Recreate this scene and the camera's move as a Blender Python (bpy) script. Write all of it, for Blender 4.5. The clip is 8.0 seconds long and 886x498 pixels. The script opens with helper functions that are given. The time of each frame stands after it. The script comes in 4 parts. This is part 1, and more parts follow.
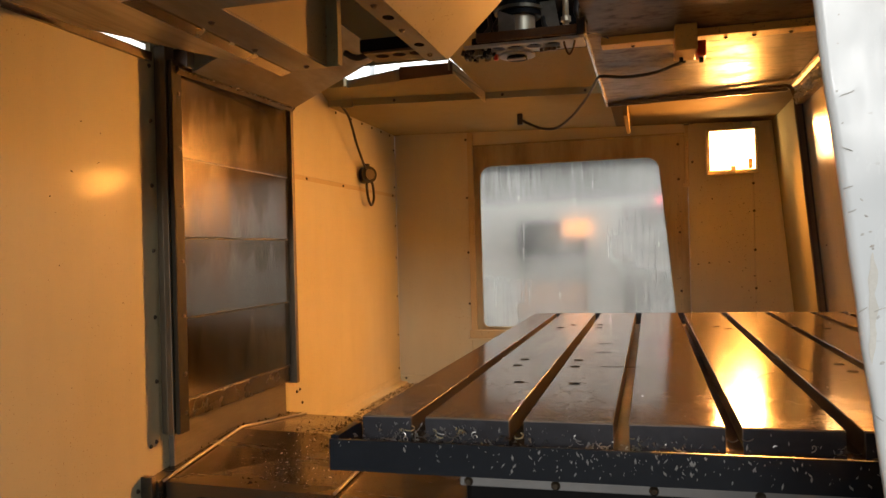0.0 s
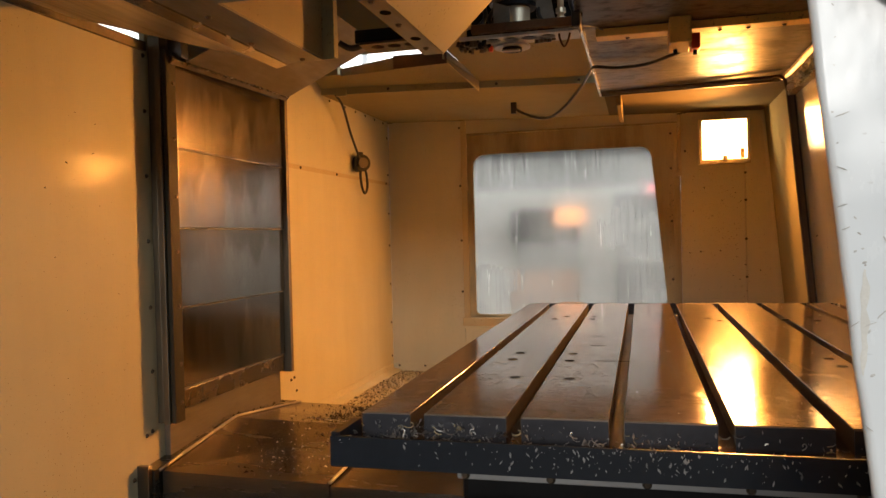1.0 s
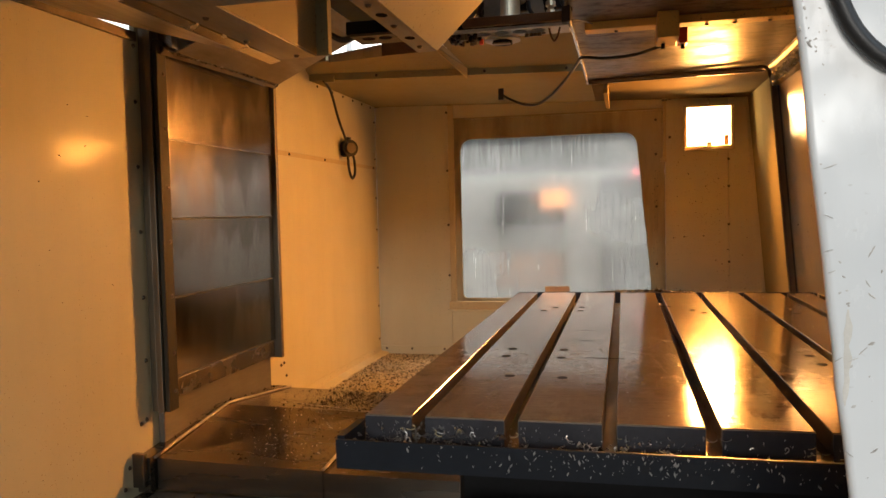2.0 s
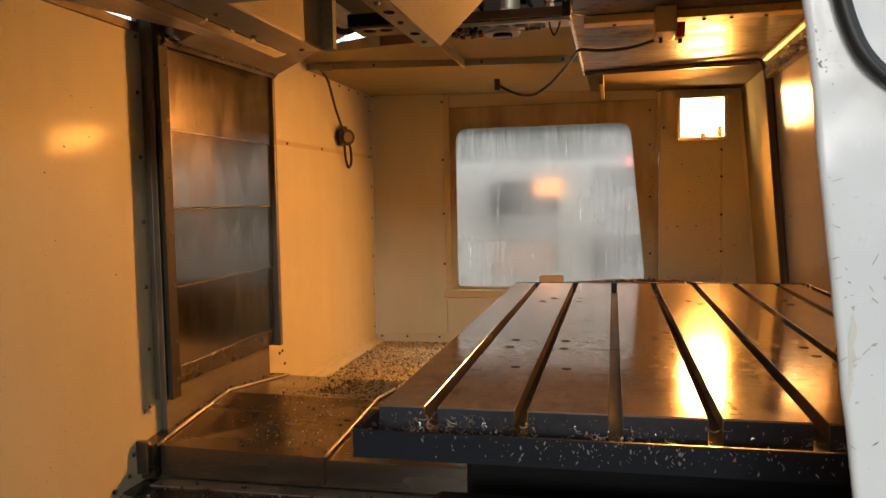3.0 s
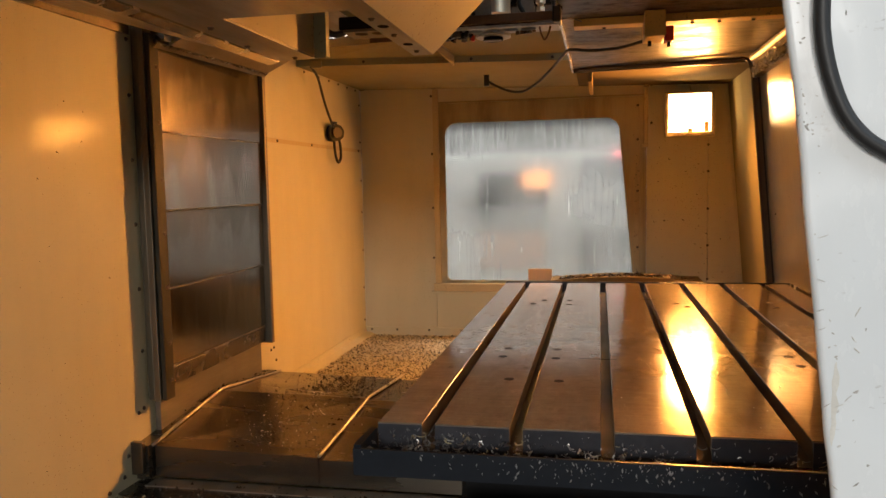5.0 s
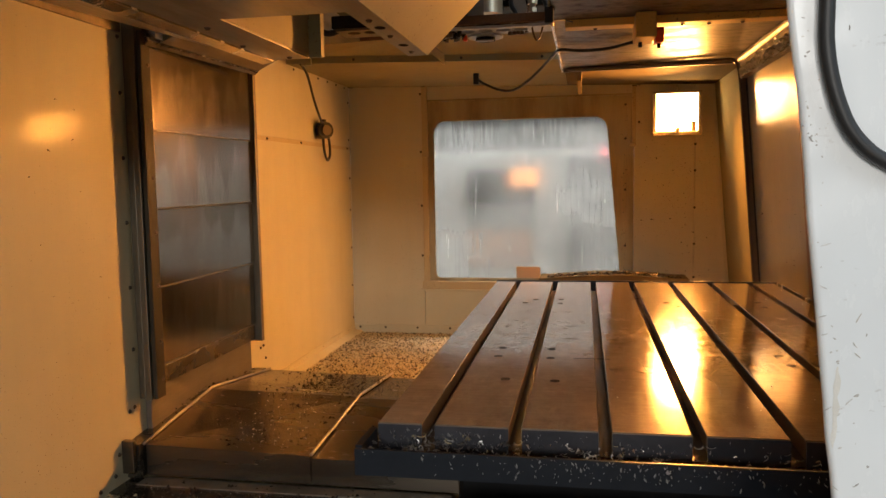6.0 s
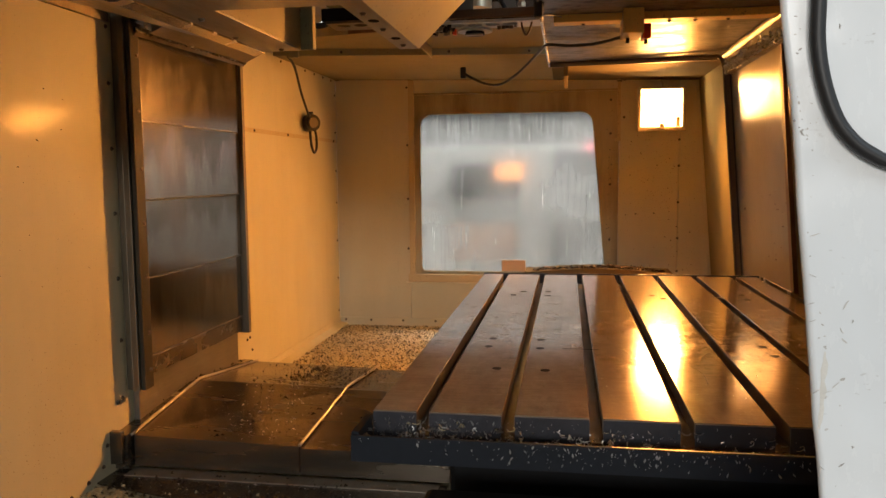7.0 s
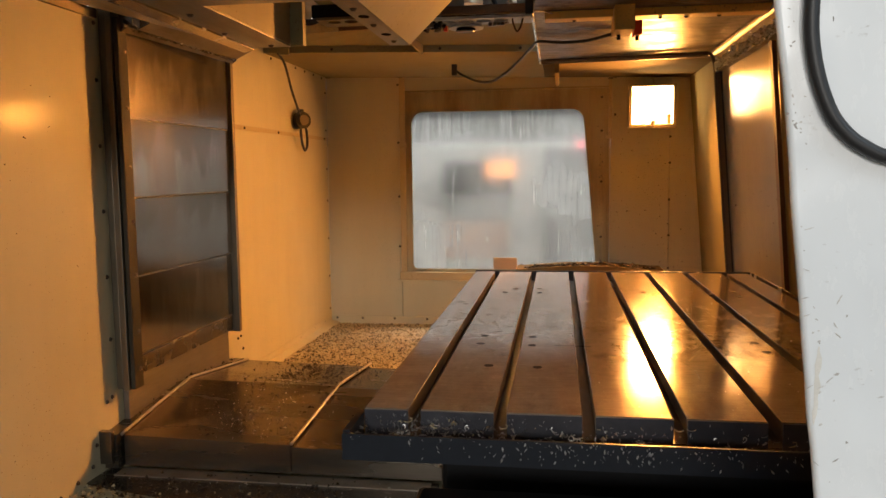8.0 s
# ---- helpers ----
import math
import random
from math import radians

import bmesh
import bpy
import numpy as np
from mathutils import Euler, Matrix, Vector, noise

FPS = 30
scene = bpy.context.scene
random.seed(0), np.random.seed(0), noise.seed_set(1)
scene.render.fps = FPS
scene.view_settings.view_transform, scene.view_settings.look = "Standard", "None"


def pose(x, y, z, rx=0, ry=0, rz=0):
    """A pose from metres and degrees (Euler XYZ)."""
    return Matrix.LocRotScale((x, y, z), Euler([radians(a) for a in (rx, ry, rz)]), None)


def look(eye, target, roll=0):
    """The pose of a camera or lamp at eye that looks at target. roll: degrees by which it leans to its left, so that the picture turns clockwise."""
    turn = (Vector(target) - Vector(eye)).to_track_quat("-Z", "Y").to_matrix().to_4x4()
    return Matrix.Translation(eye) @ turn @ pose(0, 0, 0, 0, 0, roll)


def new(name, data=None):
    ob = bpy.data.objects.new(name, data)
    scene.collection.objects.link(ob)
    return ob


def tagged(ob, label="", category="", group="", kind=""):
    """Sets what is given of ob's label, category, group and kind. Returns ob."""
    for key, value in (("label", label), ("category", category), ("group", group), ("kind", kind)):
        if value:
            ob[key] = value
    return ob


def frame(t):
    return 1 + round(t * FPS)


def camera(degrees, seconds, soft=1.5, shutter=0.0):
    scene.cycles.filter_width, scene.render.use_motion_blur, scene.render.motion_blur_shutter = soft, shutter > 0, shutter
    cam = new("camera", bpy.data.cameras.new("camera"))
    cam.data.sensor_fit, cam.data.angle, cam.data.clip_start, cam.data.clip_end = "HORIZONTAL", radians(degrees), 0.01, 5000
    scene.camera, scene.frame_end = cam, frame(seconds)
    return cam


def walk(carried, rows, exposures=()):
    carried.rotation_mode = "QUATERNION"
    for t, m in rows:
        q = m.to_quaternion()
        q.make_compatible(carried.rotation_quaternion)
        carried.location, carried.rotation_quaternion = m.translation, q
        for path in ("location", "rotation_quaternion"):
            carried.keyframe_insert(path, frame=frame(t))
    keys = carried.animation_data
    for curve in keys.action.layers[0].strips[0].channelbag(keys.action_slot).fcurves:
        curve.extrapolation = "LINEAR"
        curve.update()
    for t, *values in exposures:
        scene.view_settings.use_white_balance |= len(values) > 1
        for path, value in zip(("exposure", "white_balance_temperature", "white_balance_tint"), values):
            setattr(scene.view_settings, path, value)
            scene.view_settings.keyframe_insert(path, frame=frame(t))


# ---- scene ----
cam = camera(60.1, 8.0)
PATH = [
    (0, (0.363, -0.927, 1.108), (-0.158, 1.004, 1.115), -1.5),
    (0.5, (0.36, -0.93, 1.114), (-0.155, 1.002, 1.106), -1.5),
    (1, (0.358, -0.941, 1.127), (-0.143, 0.995, 1.094), -1.4),
    (1.5, (0.35, -0.959, 1.152), (-0.129, 0.981, 1.085), -1.4),
    (2, (0.345, -0.979, 1.171), (-0.114, 0.965, 1.077), -1.3),
    (3.5, (0.317, -1.028, 1.196), (-0.11, 0.921, 1.056), -1.0),
    (4, (0.318, -1.031, 1.211), (-0.104, 0.918, 1.064), -1.0),
    (4.5, (0.322, -1.036, 1.228), (-0.094, 0.913, 1.068), -1.1),
    (6, (0.296, -1.055, 1.25), (-0.067, 0.904, 1.071), -0.9),
    (6.5, (0.302, -1.068, 1.244), (-0.044, 0.893, 1.057), -0.7),
    (7, (0.282, -1.077, 1.247), (-0.037, 0.888, 1.052), -0.5),
    (7.5, (0.28, -1.071, 1.245), (-0.027, 0.895, 1.046), -0.4),
    (8, (0.281, -1.07, 1.244), (-0.016, 0.897, 1.044), -0.6),
]
walk(cam, [(t, look(eye, target, roll)) for t, eye, target, roll in PATH])

# ---- world and light ----
world = bpy.data.worlds.new("hall_daylight")
scene.world = world
world.use_nodes = True
wn = world.node_tree.nodes
sky = wn.new("ShaderNodeTexSky")
sky.sky_type, sky.sun_disc = "NISHITA", False
sky.sun_elevation, sky.sun_rotation = radians(40), radians(200)
world.node_tree.links.new(sky.outputs[0], wn["Background"].inputs[0])
wn["Background"].inputs[1].default_value = 0.06
scene.view_settings.exposure = 0.12

HALL_LIGHT = 90.0
LAMP_LIGHT = 60.0
LAMP_COLOUR = (1.0, 0.378, 0.068)


def area(name, eye, target, sx, sy, power, colour):
    d = bpy.data.lights.new(name, "AREA")
    d.shape, d.size, d.size_y, d.energy, d.color = "RECTANGLE", sx, sy, power, colour
    o = new(name, d)
    o.matrix_world = look(eye, target)
    return o


# unseen fill lights added for the hall: operator's side, beyond side window, behind open end
area("hall_fill_light", (2.6, -1.9, 2.9), (0.8, -0.45, 1.15), 1.6, 1.6, HALL_LIGHT * 0.33, (0.70, 0.86, 1.0))
area("hall_fill_light", (0.4, 4.5, 3.9), (0.4, 4.7, 0.0), 2.6, 1.0, HALL_LIGHT * 1.16, (1.0, 0.965, 0.90))
area("hall_fill_light", (0.3, -5.4, 2.2), (-0.6, 2.0, 0.7), 2.6, 0.7, HALL_LIGHT * 1.38, (1.0, 0.965, 0.915))
# the work lamp's reflector throws its light forwards
beam_light = area("work_lamp_light", (0.7895, 3.445 - 0.165, 1.5975), (-1.0, 0.6, -0.30), 0.195, 0.18, LAMP_LIGHT, LAMP_COLOUR)
beam_light.data.spread = radians(125)

# ---- materials ----


class Mat:
    """Small builder for node materials in object-space metres."""

    def __init__(self, name):
        self.m = bpy.data.materials.new(name)
        self.m.use_nodes = True
        self.t = self.m.node_tree
        self.n = self.t.nodes
        self.b = self.n["Principled BSDF"]
        geo = self.n.new("ShaderNodeNewGeometry")
        self.pos = geo.outputs["Position"]

    def link(self, a, b):
        self.t.links.new(a, b)

    def noise(self, scale, stretch=(1, 1, 1), detail=4.0, rough=0.55, offset=(0, 0, 0)):
        mp = self.n.new("ShaderNodeMapping")
        mp.inputs["Scale"].default_value = stretch
        mp.inputs["Location"].default_value = offset
        self.link(self.pos, mp.inputs[0])
        nz = self.n.new("ShaderNodeTexNoise")
        nz.inputs["Scale"].default_value = scale
        nz.inputs["Detail"].default_value = detail
        nz.inputs["Roughness"].default_value = rough
        self.link(mp.outputs[0], nz.inputs["Vector"])
        return nz.outputs["Fac"]

    def ramp(self, fac, stops):
        r = self.n.new("ShaderNodeValToRGB")
        e = r.color_ramp.elements
        while len(e) < len(stops):
            e.new(0.5)
        for el, (p, c) in zip(e, stops):
            el.position = p
            el.color = (*c, 1) if isinstance(c, tuple) else (c, c, c, 1)
        self.link(fac, r.inputs[0])
        return r.outputs[0]

    def mix(self, fac, a, b, mode="MIX"):
        x = self.n.new("ShaderNodeMix")
        x.data_type, x.blend_type = "RGBA", mode
        for i, v in ((0, fac), (6, a), (7, b)):
            sock = x.inputs[i]
            if isinstance(v, (int, float)):
                sock.default_value = v if i == 0 else (v, v, v, 1)
            elif isinstance(v, tuple):
                sock.default_value = (*v, 1)
            else:
                self.link(v, sock)
        return x.outputs[2]

    def bump(self, fac, strength, dist=0.002):
        bp = self.n.new("ShaderNodeBump")
        bp.inputs["Strength"].default_value = strength
        bp.inputs["Distance"].default_value = dist
        self.link(fac, bp.inputs["Height"])
        self.link(bp.outputs[0], self.b.inputs["Normal"])
        self.link(bp.outputs[0], self.b.inputs["Coat Normal"])

    def set(self, colour=None, rough=None, metal=None, spec=None, coat=None, trans=None, ior=None):
        for key, v in (("Base Color", colour), ("Roughness", rough), ("Metallic", metal),
                       ("Specular IOR Level", spec), ("Coat Weight", coat), ("Transmission Weight", trans), ("IOR", ior)):
            if v is None:
                continue
            if isinstance(v, tuple):
                self.b.inputs[key].default_value = (*v, 1)
            elif isinstance(v, (int, float)):
                self.b.inputs[key].default_value = v
            else:
                self.link(v, self.b.inputs[key])
        return self


def simple(name, colour, rough=0.5, metal=0.0, var=0.25, scale=12.0, stretch=(1, 1, 1), bump=0.15, spec=None):
    """One colour broken up at two scales, with uneven gloss and fine relief."""
    k = Mat(name)
    big = k.noise(scale * 0.18, stretch)
    fine = k.noise(scale * 6, stretch, 3)
    c = k.mix(k.ramp(big, ((0.3, 0.0), (0.7, 1.0))), tuple(v * (1 - var) for v in colour), tuple(min(1, v * (1 + var * 0.6)) for v in colour))
    c = k.mix(k.ramp(fine, ((0.35, 0.0), (0.65, 0.35))), c, tuple(v * (1 - var * 1.3) for v in colour))
    r = k.ramp(big, ((0.25, max(0.03, rough * 0.8)), (0.75, min(1, rough * 1.2))))
    k.set(c, r, metal, spec)
    k.bump(fine, bump, 0.001)
    return k.m


def painted(name, colour, rough=0.30, specks=0.66, grime=(0.16, 0.09, 0.035), spec=0.26, hatch=0.16, coat=0.0):
    """Oily enamel on sheet metal: soft stains running down, streaky gloss and small dark flecks."""
    k = Mat(name)
    big = k.noise(1.6)
    cloud = k.noise(4.5, (1, 1, 0.6), 3, 0.5, (3, 1, 8))
    run = k.noise(14, (1, 1, 0.10), 2, 0.5)
    streak = k.noise(120, (1, 1, 0.05), 3)
    dots = k.noise(150, detail=1.0)
    where = k.noise(3.0, offset=(4, 2, 7))
    c = k.mix(k.ramp(big, ((0.3, 0.0), (0.75, 1.0))), tuple(v * 0.88 for v in colour), colour)
    c = k.mix(k.ramp(cloud, ((0.30, 0.0), (0.85, 0.30))), c, (colour[0] * 0.80, colour[1] * 0.70, colour[2] * 0.52))
    c = k.mix(k.ramp(run, ((0.45, 0.0), (0.90, 0.22))), c, tuple(v * 0.70 for v in colour))
    fleck = k.mix(1.0, k.ramp(dots, ((specks + 0.04, 0.0), (specks + 0.07, 0.9))), k.ramp(where, ((0.45, 0.05), (0.7, 1.0))), "MULTIPLY")
    c = k.mix(fleck, c, grime)
    k.set(c, k.ramp(k.mix(0.5, run, cloud), ((0.2, rough * 0.85), (0.8, rough * 1.3))), 0.0, spec, coat or None)
    k.b.inputs["Coat Roughness"].default_value = 0.11
    k.bump(k.mix(hatch, k.noise(4, detail=2.0), streak), 0.08, 0.006)
    return k.m


def steel(name, colour, rough=0.3, axis=2, stain=(0.10, 0.075, 0.05), amount=0.6, metal=1.0, size=7.0, dents=0.0, spec=0.5, relief=0.06):
    """Worn sheet steel: fine grain along one axis, oil stains along it."""
    k = Mat(name)
    s = [1.0, 1.0, 1.0]
    s[axis] = 0.06
    s2 = [1.0, 1.0, 1.0]
    s2[axis] = 0.22
    grain = k.noise(260, tuple(s), 2)
    run = k.noise(size, tuple(s2), 5, 0.6)
    big = k.noise(2.2, offset=(1, 5, 3))
    c = k.mix(k.ramp(grain, ((0.3, 0.0), (0.7, 0.5))), colour, tuple(v * 0.8 for v in colour))
    m = k.mix(1.0, k.ramp(run, ((0.42, 0.0), (0.62, amount))), k.ramp(big, ((0.35, 0.3), (0.6, 1.0))), "MULTIPLY")
    c = k.mix(m, c, stain)
    k.set(c, k.ramp(run, ((0.3, rough * 0.75), (0.7, rough * 1.5))), metal, spec)
    if dents:
        k.bump(k.mix(0.75, grain, k.noise(38, tuple(s2), 4, 0.6, (2, 2, 2))), dents, 0.004)
    else:
        k.bump(grain, relief, 0.0006)
    return k.m


def glow(name, colour, strength):
    k = Mat(name)
    k.set((0.8, 0.8, 0.8), 0.5)
    k.b.inputs["Emission Color"].default_value = (*colour, 1)
    k.b.inputs["Emission Strength"].default_value = strength
    return k.m


CREAM = painted("cream_enamel", (0.59, 0.55, 0.375), 0.50, spec=0.45, hatch=0.42, coat=0.03)
# enamel darkened to stand in for weaker lamp light on nearby sheets
DIM_BROWN = painted("dim_brown_stained_enamel", (0.15, 0.115, 0.06), 0.8, 0.62, spec=0.03)
DIM_CREAM = painted("dim_cream_stained_enamel", (0.33, 0.285, 0.16), 0.85, 0.62, spec=0.03)
CREAM_FLAT = painted("cream_enamel_frame", (0.52, 0.43, 0.25), 0.42, 0.62)
STAINED = steel("oil_stained_frame_sheet", (0.40, 0.345, 0.20), 0.5, 2, (0.16, 0.10, 0.05), 0.8, 0.35)
STEEL = steel("brushed_shutter_steel", (0.46, 0.44, 0.42), 0.19, 2, (0.13, 0.105, 0.085), 0.7, 1.0, 9.0)


def drips(material, z_top, reach):
    """Dark oil that ran down from the top edge of a sheet, with an uneven front."""
    n, l = material.node_tree.nodes, material.node_tree.links
    bs = n["Principled BSDF"]
    geo = n.new("ShaderNodeNewGeometry")
    sep = n.new("ShaderNodeSeparateXYZ")
    l.new(geo.outputs["Position"], sep.inputs[0])
    mp = n.new("ShaderNodeMapping")
    mp.inputs["Scale"].default_value = (1, 1, 0.12)
    l.new(geo.outputs["Position"], mp.inputs[0])
    nz = n.new("ShaderNodeTexNoise")
    nz.inputs["Scale"].default_value, nz.inputs["Detail"].default_value = 9.5, 3.0
    l.new(mp.outputs[0], nz.inputs["Vector"])
    up = n.new("ShaderNodeMapRange")
    for i, v in enumerate((z_top - reach, z_top, -0.22, 0.16)):
        up.inputs[i + 1].default_value = v
    l.new(sep.outputs[2], up.inputs[0])
    add = n.new("ShaderNodeMath")
    l.new(nz.outputs["Fac"], add.inputs[0])
    l.new(up.outputs[0], add.inputs[1])
    rp = n.new("ShaderNodeValToRGB")
    rp.color_ramp.elements[0].position, rp.color_ramp.elements[1].position = 0.48, 0.56
    rp.color_ramp.elements[1].color = (0.75, 0.75, 0.75, 1)
    l.new(add.outputs[0], rp.inputs[0])
    mx = n.new("ShaderNodeMix")
    mx.data_type = "RGBA"
    l.new(rp.outputs[0], mx.inputs[0])
    l.new(bs.inputs["Base Color"].links[0].from_socket, mx.inputs[6])
    mx.inputs[7].default_value = (0.15, 0.125, 0.095, 1)
    l.new(mx.outputs[2], bs.inputs["Base Color"])


SHUTTER = []
# lower panels take darker steel: the dark surroundings they reflect, put into colour
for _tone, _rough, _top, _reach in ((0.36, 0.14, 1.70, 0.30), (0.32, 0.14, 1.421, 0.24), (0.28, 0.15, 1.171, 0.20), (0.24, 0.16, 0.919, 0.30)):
    _m = steel("oil_run_dimmed_shutter_steel", (_tone, _tone * 0.90, _tone * 0.78), _rough, 2, (0.11, 0.09, 0.07), 0.55, 1.0, 8.0, relief=0.012)
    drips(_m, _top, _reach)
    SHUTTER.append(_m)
DARKSTEEL = steel("dark_channel_steel", (0.19, 0.155, 0.11), 0.38, 2, (0.06, 0.05, 0.035), 0.6, 0.75)
SHEET = steel("grey_guard_sheet", (0.33, 0.30, 0.255), 0.38, 1, (0.13, 0.10, 0.065), 0.7, 0.7)
BAY = painted("brown_oily_sheet", (0.35, 0.31, 0.175), 0.34, 0.62)
k = Mat("greasy_roof_sheet")
_big = k.noise(5, (1, 1, 1), 5, 0.65)
_drop = k.noise(26, (0.6, 1, 1), 5, 0.7, (4, 1, 2))
_c = k.mix(k.ramp(_big, ((0.35, 0.0), (0.65, 1.0))), (0.07, 0.055, 0.04), (0.17, 0.14, 0.105))
_c = k.mix(k.ramp(_drop, ((0.52, 0.0), (0.66, 0.8))), _c, (0.03, 0.022, 0.015))
k.set(_c, k.ramp(k.mix(0.5, _big, _drop), ((0.38, 0.28), (0.5, 0.40), (0.62, 0.60))), 0.0, 0.16)
k.bump(k.mix(0.5, _drop, k.noise(9, detail=3.0)), 0.35, 0.004)
ROOF = k.m
COVER = steel("way_cover_steel", (0.16, 0.14, 0.115), 0.22, 0, (0.10, 0.08, 0.06), 0.4, 0.9)
BLACK = simple("blackened_casting", (0.010, 0.010, 0.011), 0.5, 0.1, 0.4, 20, spec=0.15)
TROUGH = simple("blue_black_painted_steel", (0.009, 0.012, 0.018), 0.30, 0.15, 0.4, 16, spec=0.3)
RUBBER = simple("black_rubber", (0.016, 0.015, 0.015), 0.45, 0, 0.3, 30)
APRON = steel("dull_apron_steel", (0.17, 0.155, 0.13), 0.5, 1, (0.09, 0.075, 0.055), 0.5, 0.6)
FLANGE = simple("brown_greasy_flange", (0.045, 0.038, 0.026), 0.6, 0.1, 0.4, 30, spec=0.2)
RUST = simple("rusty_steel_bar", (0.16, 0.085, 0.04), 0.6, 0.3, 0.5, 40)
ORANGE = painted("ochre_enamel", (0.72, 0.48, 0.14), 0.45, 0.60)
RED = simple("red_plastic", (0.85, 0.07, 0.02), 0.35, 0, 0.2)
PLATE = simple("pale_grey_plate", (0.46, 0.49, 0.53), 0.4, 0.1, 0.3, 40)
TURNED = steel("turned_satin_steel", (0.80, 0.66, 0.48), 0.42, 2, (0.4, 0.31, 0.2), 0.4, 0.85)
CHROME = simple("bright_machined_steel", (0.62, 0.60, 0.57), 0.2, 1.0, 0.2, 40)
BRASSY = simple("worn_rail_steel", (0.55, 0.50, 0.44), 0.25, 1.0, 0.25, 60)
RAIL = simple("worn_edge_strip", (0.40, 0.36, 0.31), 0.42, 0.9, 0.3, 60)
TUBE = simple("dull_steel_tube", (0.22, 0.19, 0.15), 0.5, 0.6, 0.3, 60)
SCREW = simple("oily_screw_head", (0.10, 0.075, 0.05), 0.4, 0.6, 0.4, 60)
k = Mat("white_door_enamel")
_big = k.noise(3.5, detail=2.0)
_rub = k.noise(60, (1, 1, 0.35), 5, 0.7, (1, 4, 2))
_mark = k.noise(230, (0.45, 1, 1.0), 2, 0.5, (6, 2, 1))
_zone = k.noise(14, detail=3.0, offset=(2, 8, 5))
_c = k.mix(k.ramp(_big, ((0.35, 0.0), (0.7, 1.0))), (0.74, 0.76, 0.77), (0.80, 0.81, 0.81))
_c = k.mix(k.ramp(_rub, ((0.52, 0.0), (0.75, 0.30))), _c, (0.60, 0.60, 0.58))
_m = k.mix(1.0, k.ramp(_mark, ((0.66, 0.0), (0.74, 0.8))), k.ramp(_zone, ((0.52, 0.0), (0.66, 1.0))), "MULTIPLY")
k.set(k.mix(_m, _c, (0.36, 0.33, 0.29)), k.ramp(_rub, ((0.3, 0.16), (0.7, 0.34))), 0.0, 0.4)
k.bump(k.mix(0.03, k.noise(11, detail=1.5, offset=(1, 1, 3)), _rub), 0.55, 0.012)
WHITE = k.m
CHIP_DARK = simple("dark_swarf", (0.05, 0.035, 0.022), 0.4, 0.5, 0.5, 200)
CHIP_BRIGHT = simple("bright_aluminium_swarf", (0.62, 0.61, 0.60), 0.4, 1.0, 0.2, 200)
CHIP_TAN = simple("tan_swarf", (0.46, 0.38, 0.23), 0.6, 0.1, 0.4, 200)
HALLFLOOR = simple("hall_concrete", (0.32, 0.31, 0.29), 0.6, 0, 0.25, 4)
HALLWALL = simple("hall_wall_paint", (0.70, 0.71, 0.71), 0.7, 0, 0.08, 3)

HOLE = simple("shadowed_slot", (0.006, 0.006, 0.006), 0.9, spec=0.05)

# machined table top: ground lines across, cloudy oil film and stains
k = Mat("ground_table_steel")
_film = k.noise(5, (1, 0.8, 1), 5, 0.6)
_grain = k.noise(180, (0.08, 1, 1), 2)
_c = k.mix(k.ramp(_film, ((0.3, 0.0), (0.75, 1.0))), (0.48, 0.38, 0.285), (0.64, 0.54, 0.43))
_c = k.mix(k.ramp(_grain, ((0.35, 0.0), (0.65, 0.25))), _c, (0.20, 0.16, 0.12))
_blot = k.noise(16, (1, 0.5, 1), 5, 0.65, (7, 3, 1))
_c = k.mix(k.ramp(_blot, ((0.56, 0.0), (0.72, 0.38))), _c, (0.17, 0.12, 0.075))
_dust = k.noise(420, detail=2.0)
_c = k.mix(k.ramp(_dust, ((0.60, 0.0), (0.70, 0.6))), _c, (0.10, 0.075, 0.05))
_scr = k.noise(90, (1, 0.03, 1), 3, 0.6, (3, 3, 3))
_smear = k.noise(9, (1, 0.35, 1), 6, 0.7, (2, 9, 4))
_wipe = k.noise(48, (0.7, 0.4, 1), 6, 0.75, (5, 1, 1))
_c = k.mix(k.ramp(_smear, ((0.52, 0.0), (0.66, 0.40))), _c, (0.23, 0.18, 0.125))
k.set(_c, k.ramp(k.mix(0.6, _smear, _wipe), ((0.36, 0.075), (0.52, 0.115), (0.68, 0.18))), k.ramp(k.mix(0.5, _dust, _wipe), ((0.50, 0.47), (0.62, 0.29))))
k.bump(k.mix(0.10, k.noise(300, (0.03, 1, 1), 3), k.mix(0.5, k.noise(22, (1, 1, 1), 3), _scr)), 0.08, 0.0006)
TABLE = k.m

# dirty polycarbonate: milky, streaked by coolant
k = Mat("milky_streaked_pane")
_run = k.noise(60, (1, 1, 0.05), 5, 0.65)
_fog = k.noise(2.4, (1, 1, 1.0), 3)
_c = k.ramp(_run, ((0.35, (0.88, 0.90, 0.90)), (0.62, (0.95, 0.97, 0.97)), (0.75, (0.80, 0.79, 0.78))))
k.set(_c, k.ramp(_run, ((0.3, 0.16), (0.7, 0.28))), 0.0, 0.5, None, 1.0, 1.3)
_sep = k.n.new("ShaderNodeSeparateXYZ")
k.link(k.pos, _sep.inputs[0])
_top = k.n.new("ShaderNodeMapRange")
for _i, _v in enumerate((1.28, 1.62, -0.34, 0.08)):
    _top.inputs[_i + 1].default_value = _v
k.link(_sep.outputs[2], _top.inputs[0])
_sum = k.n.new("ShaderNodeMath")
k.link(k.noise(85, (1, 1, 0.04), 6, 0.75, (2, 0, 5)), _sum.inputs[0])
k.link(_top.outputs[0], _sum.inputs[1])
_drip = k.ramp(_sum.outputs[0], ((0.38, 0.0), (0.60, 0.85)))
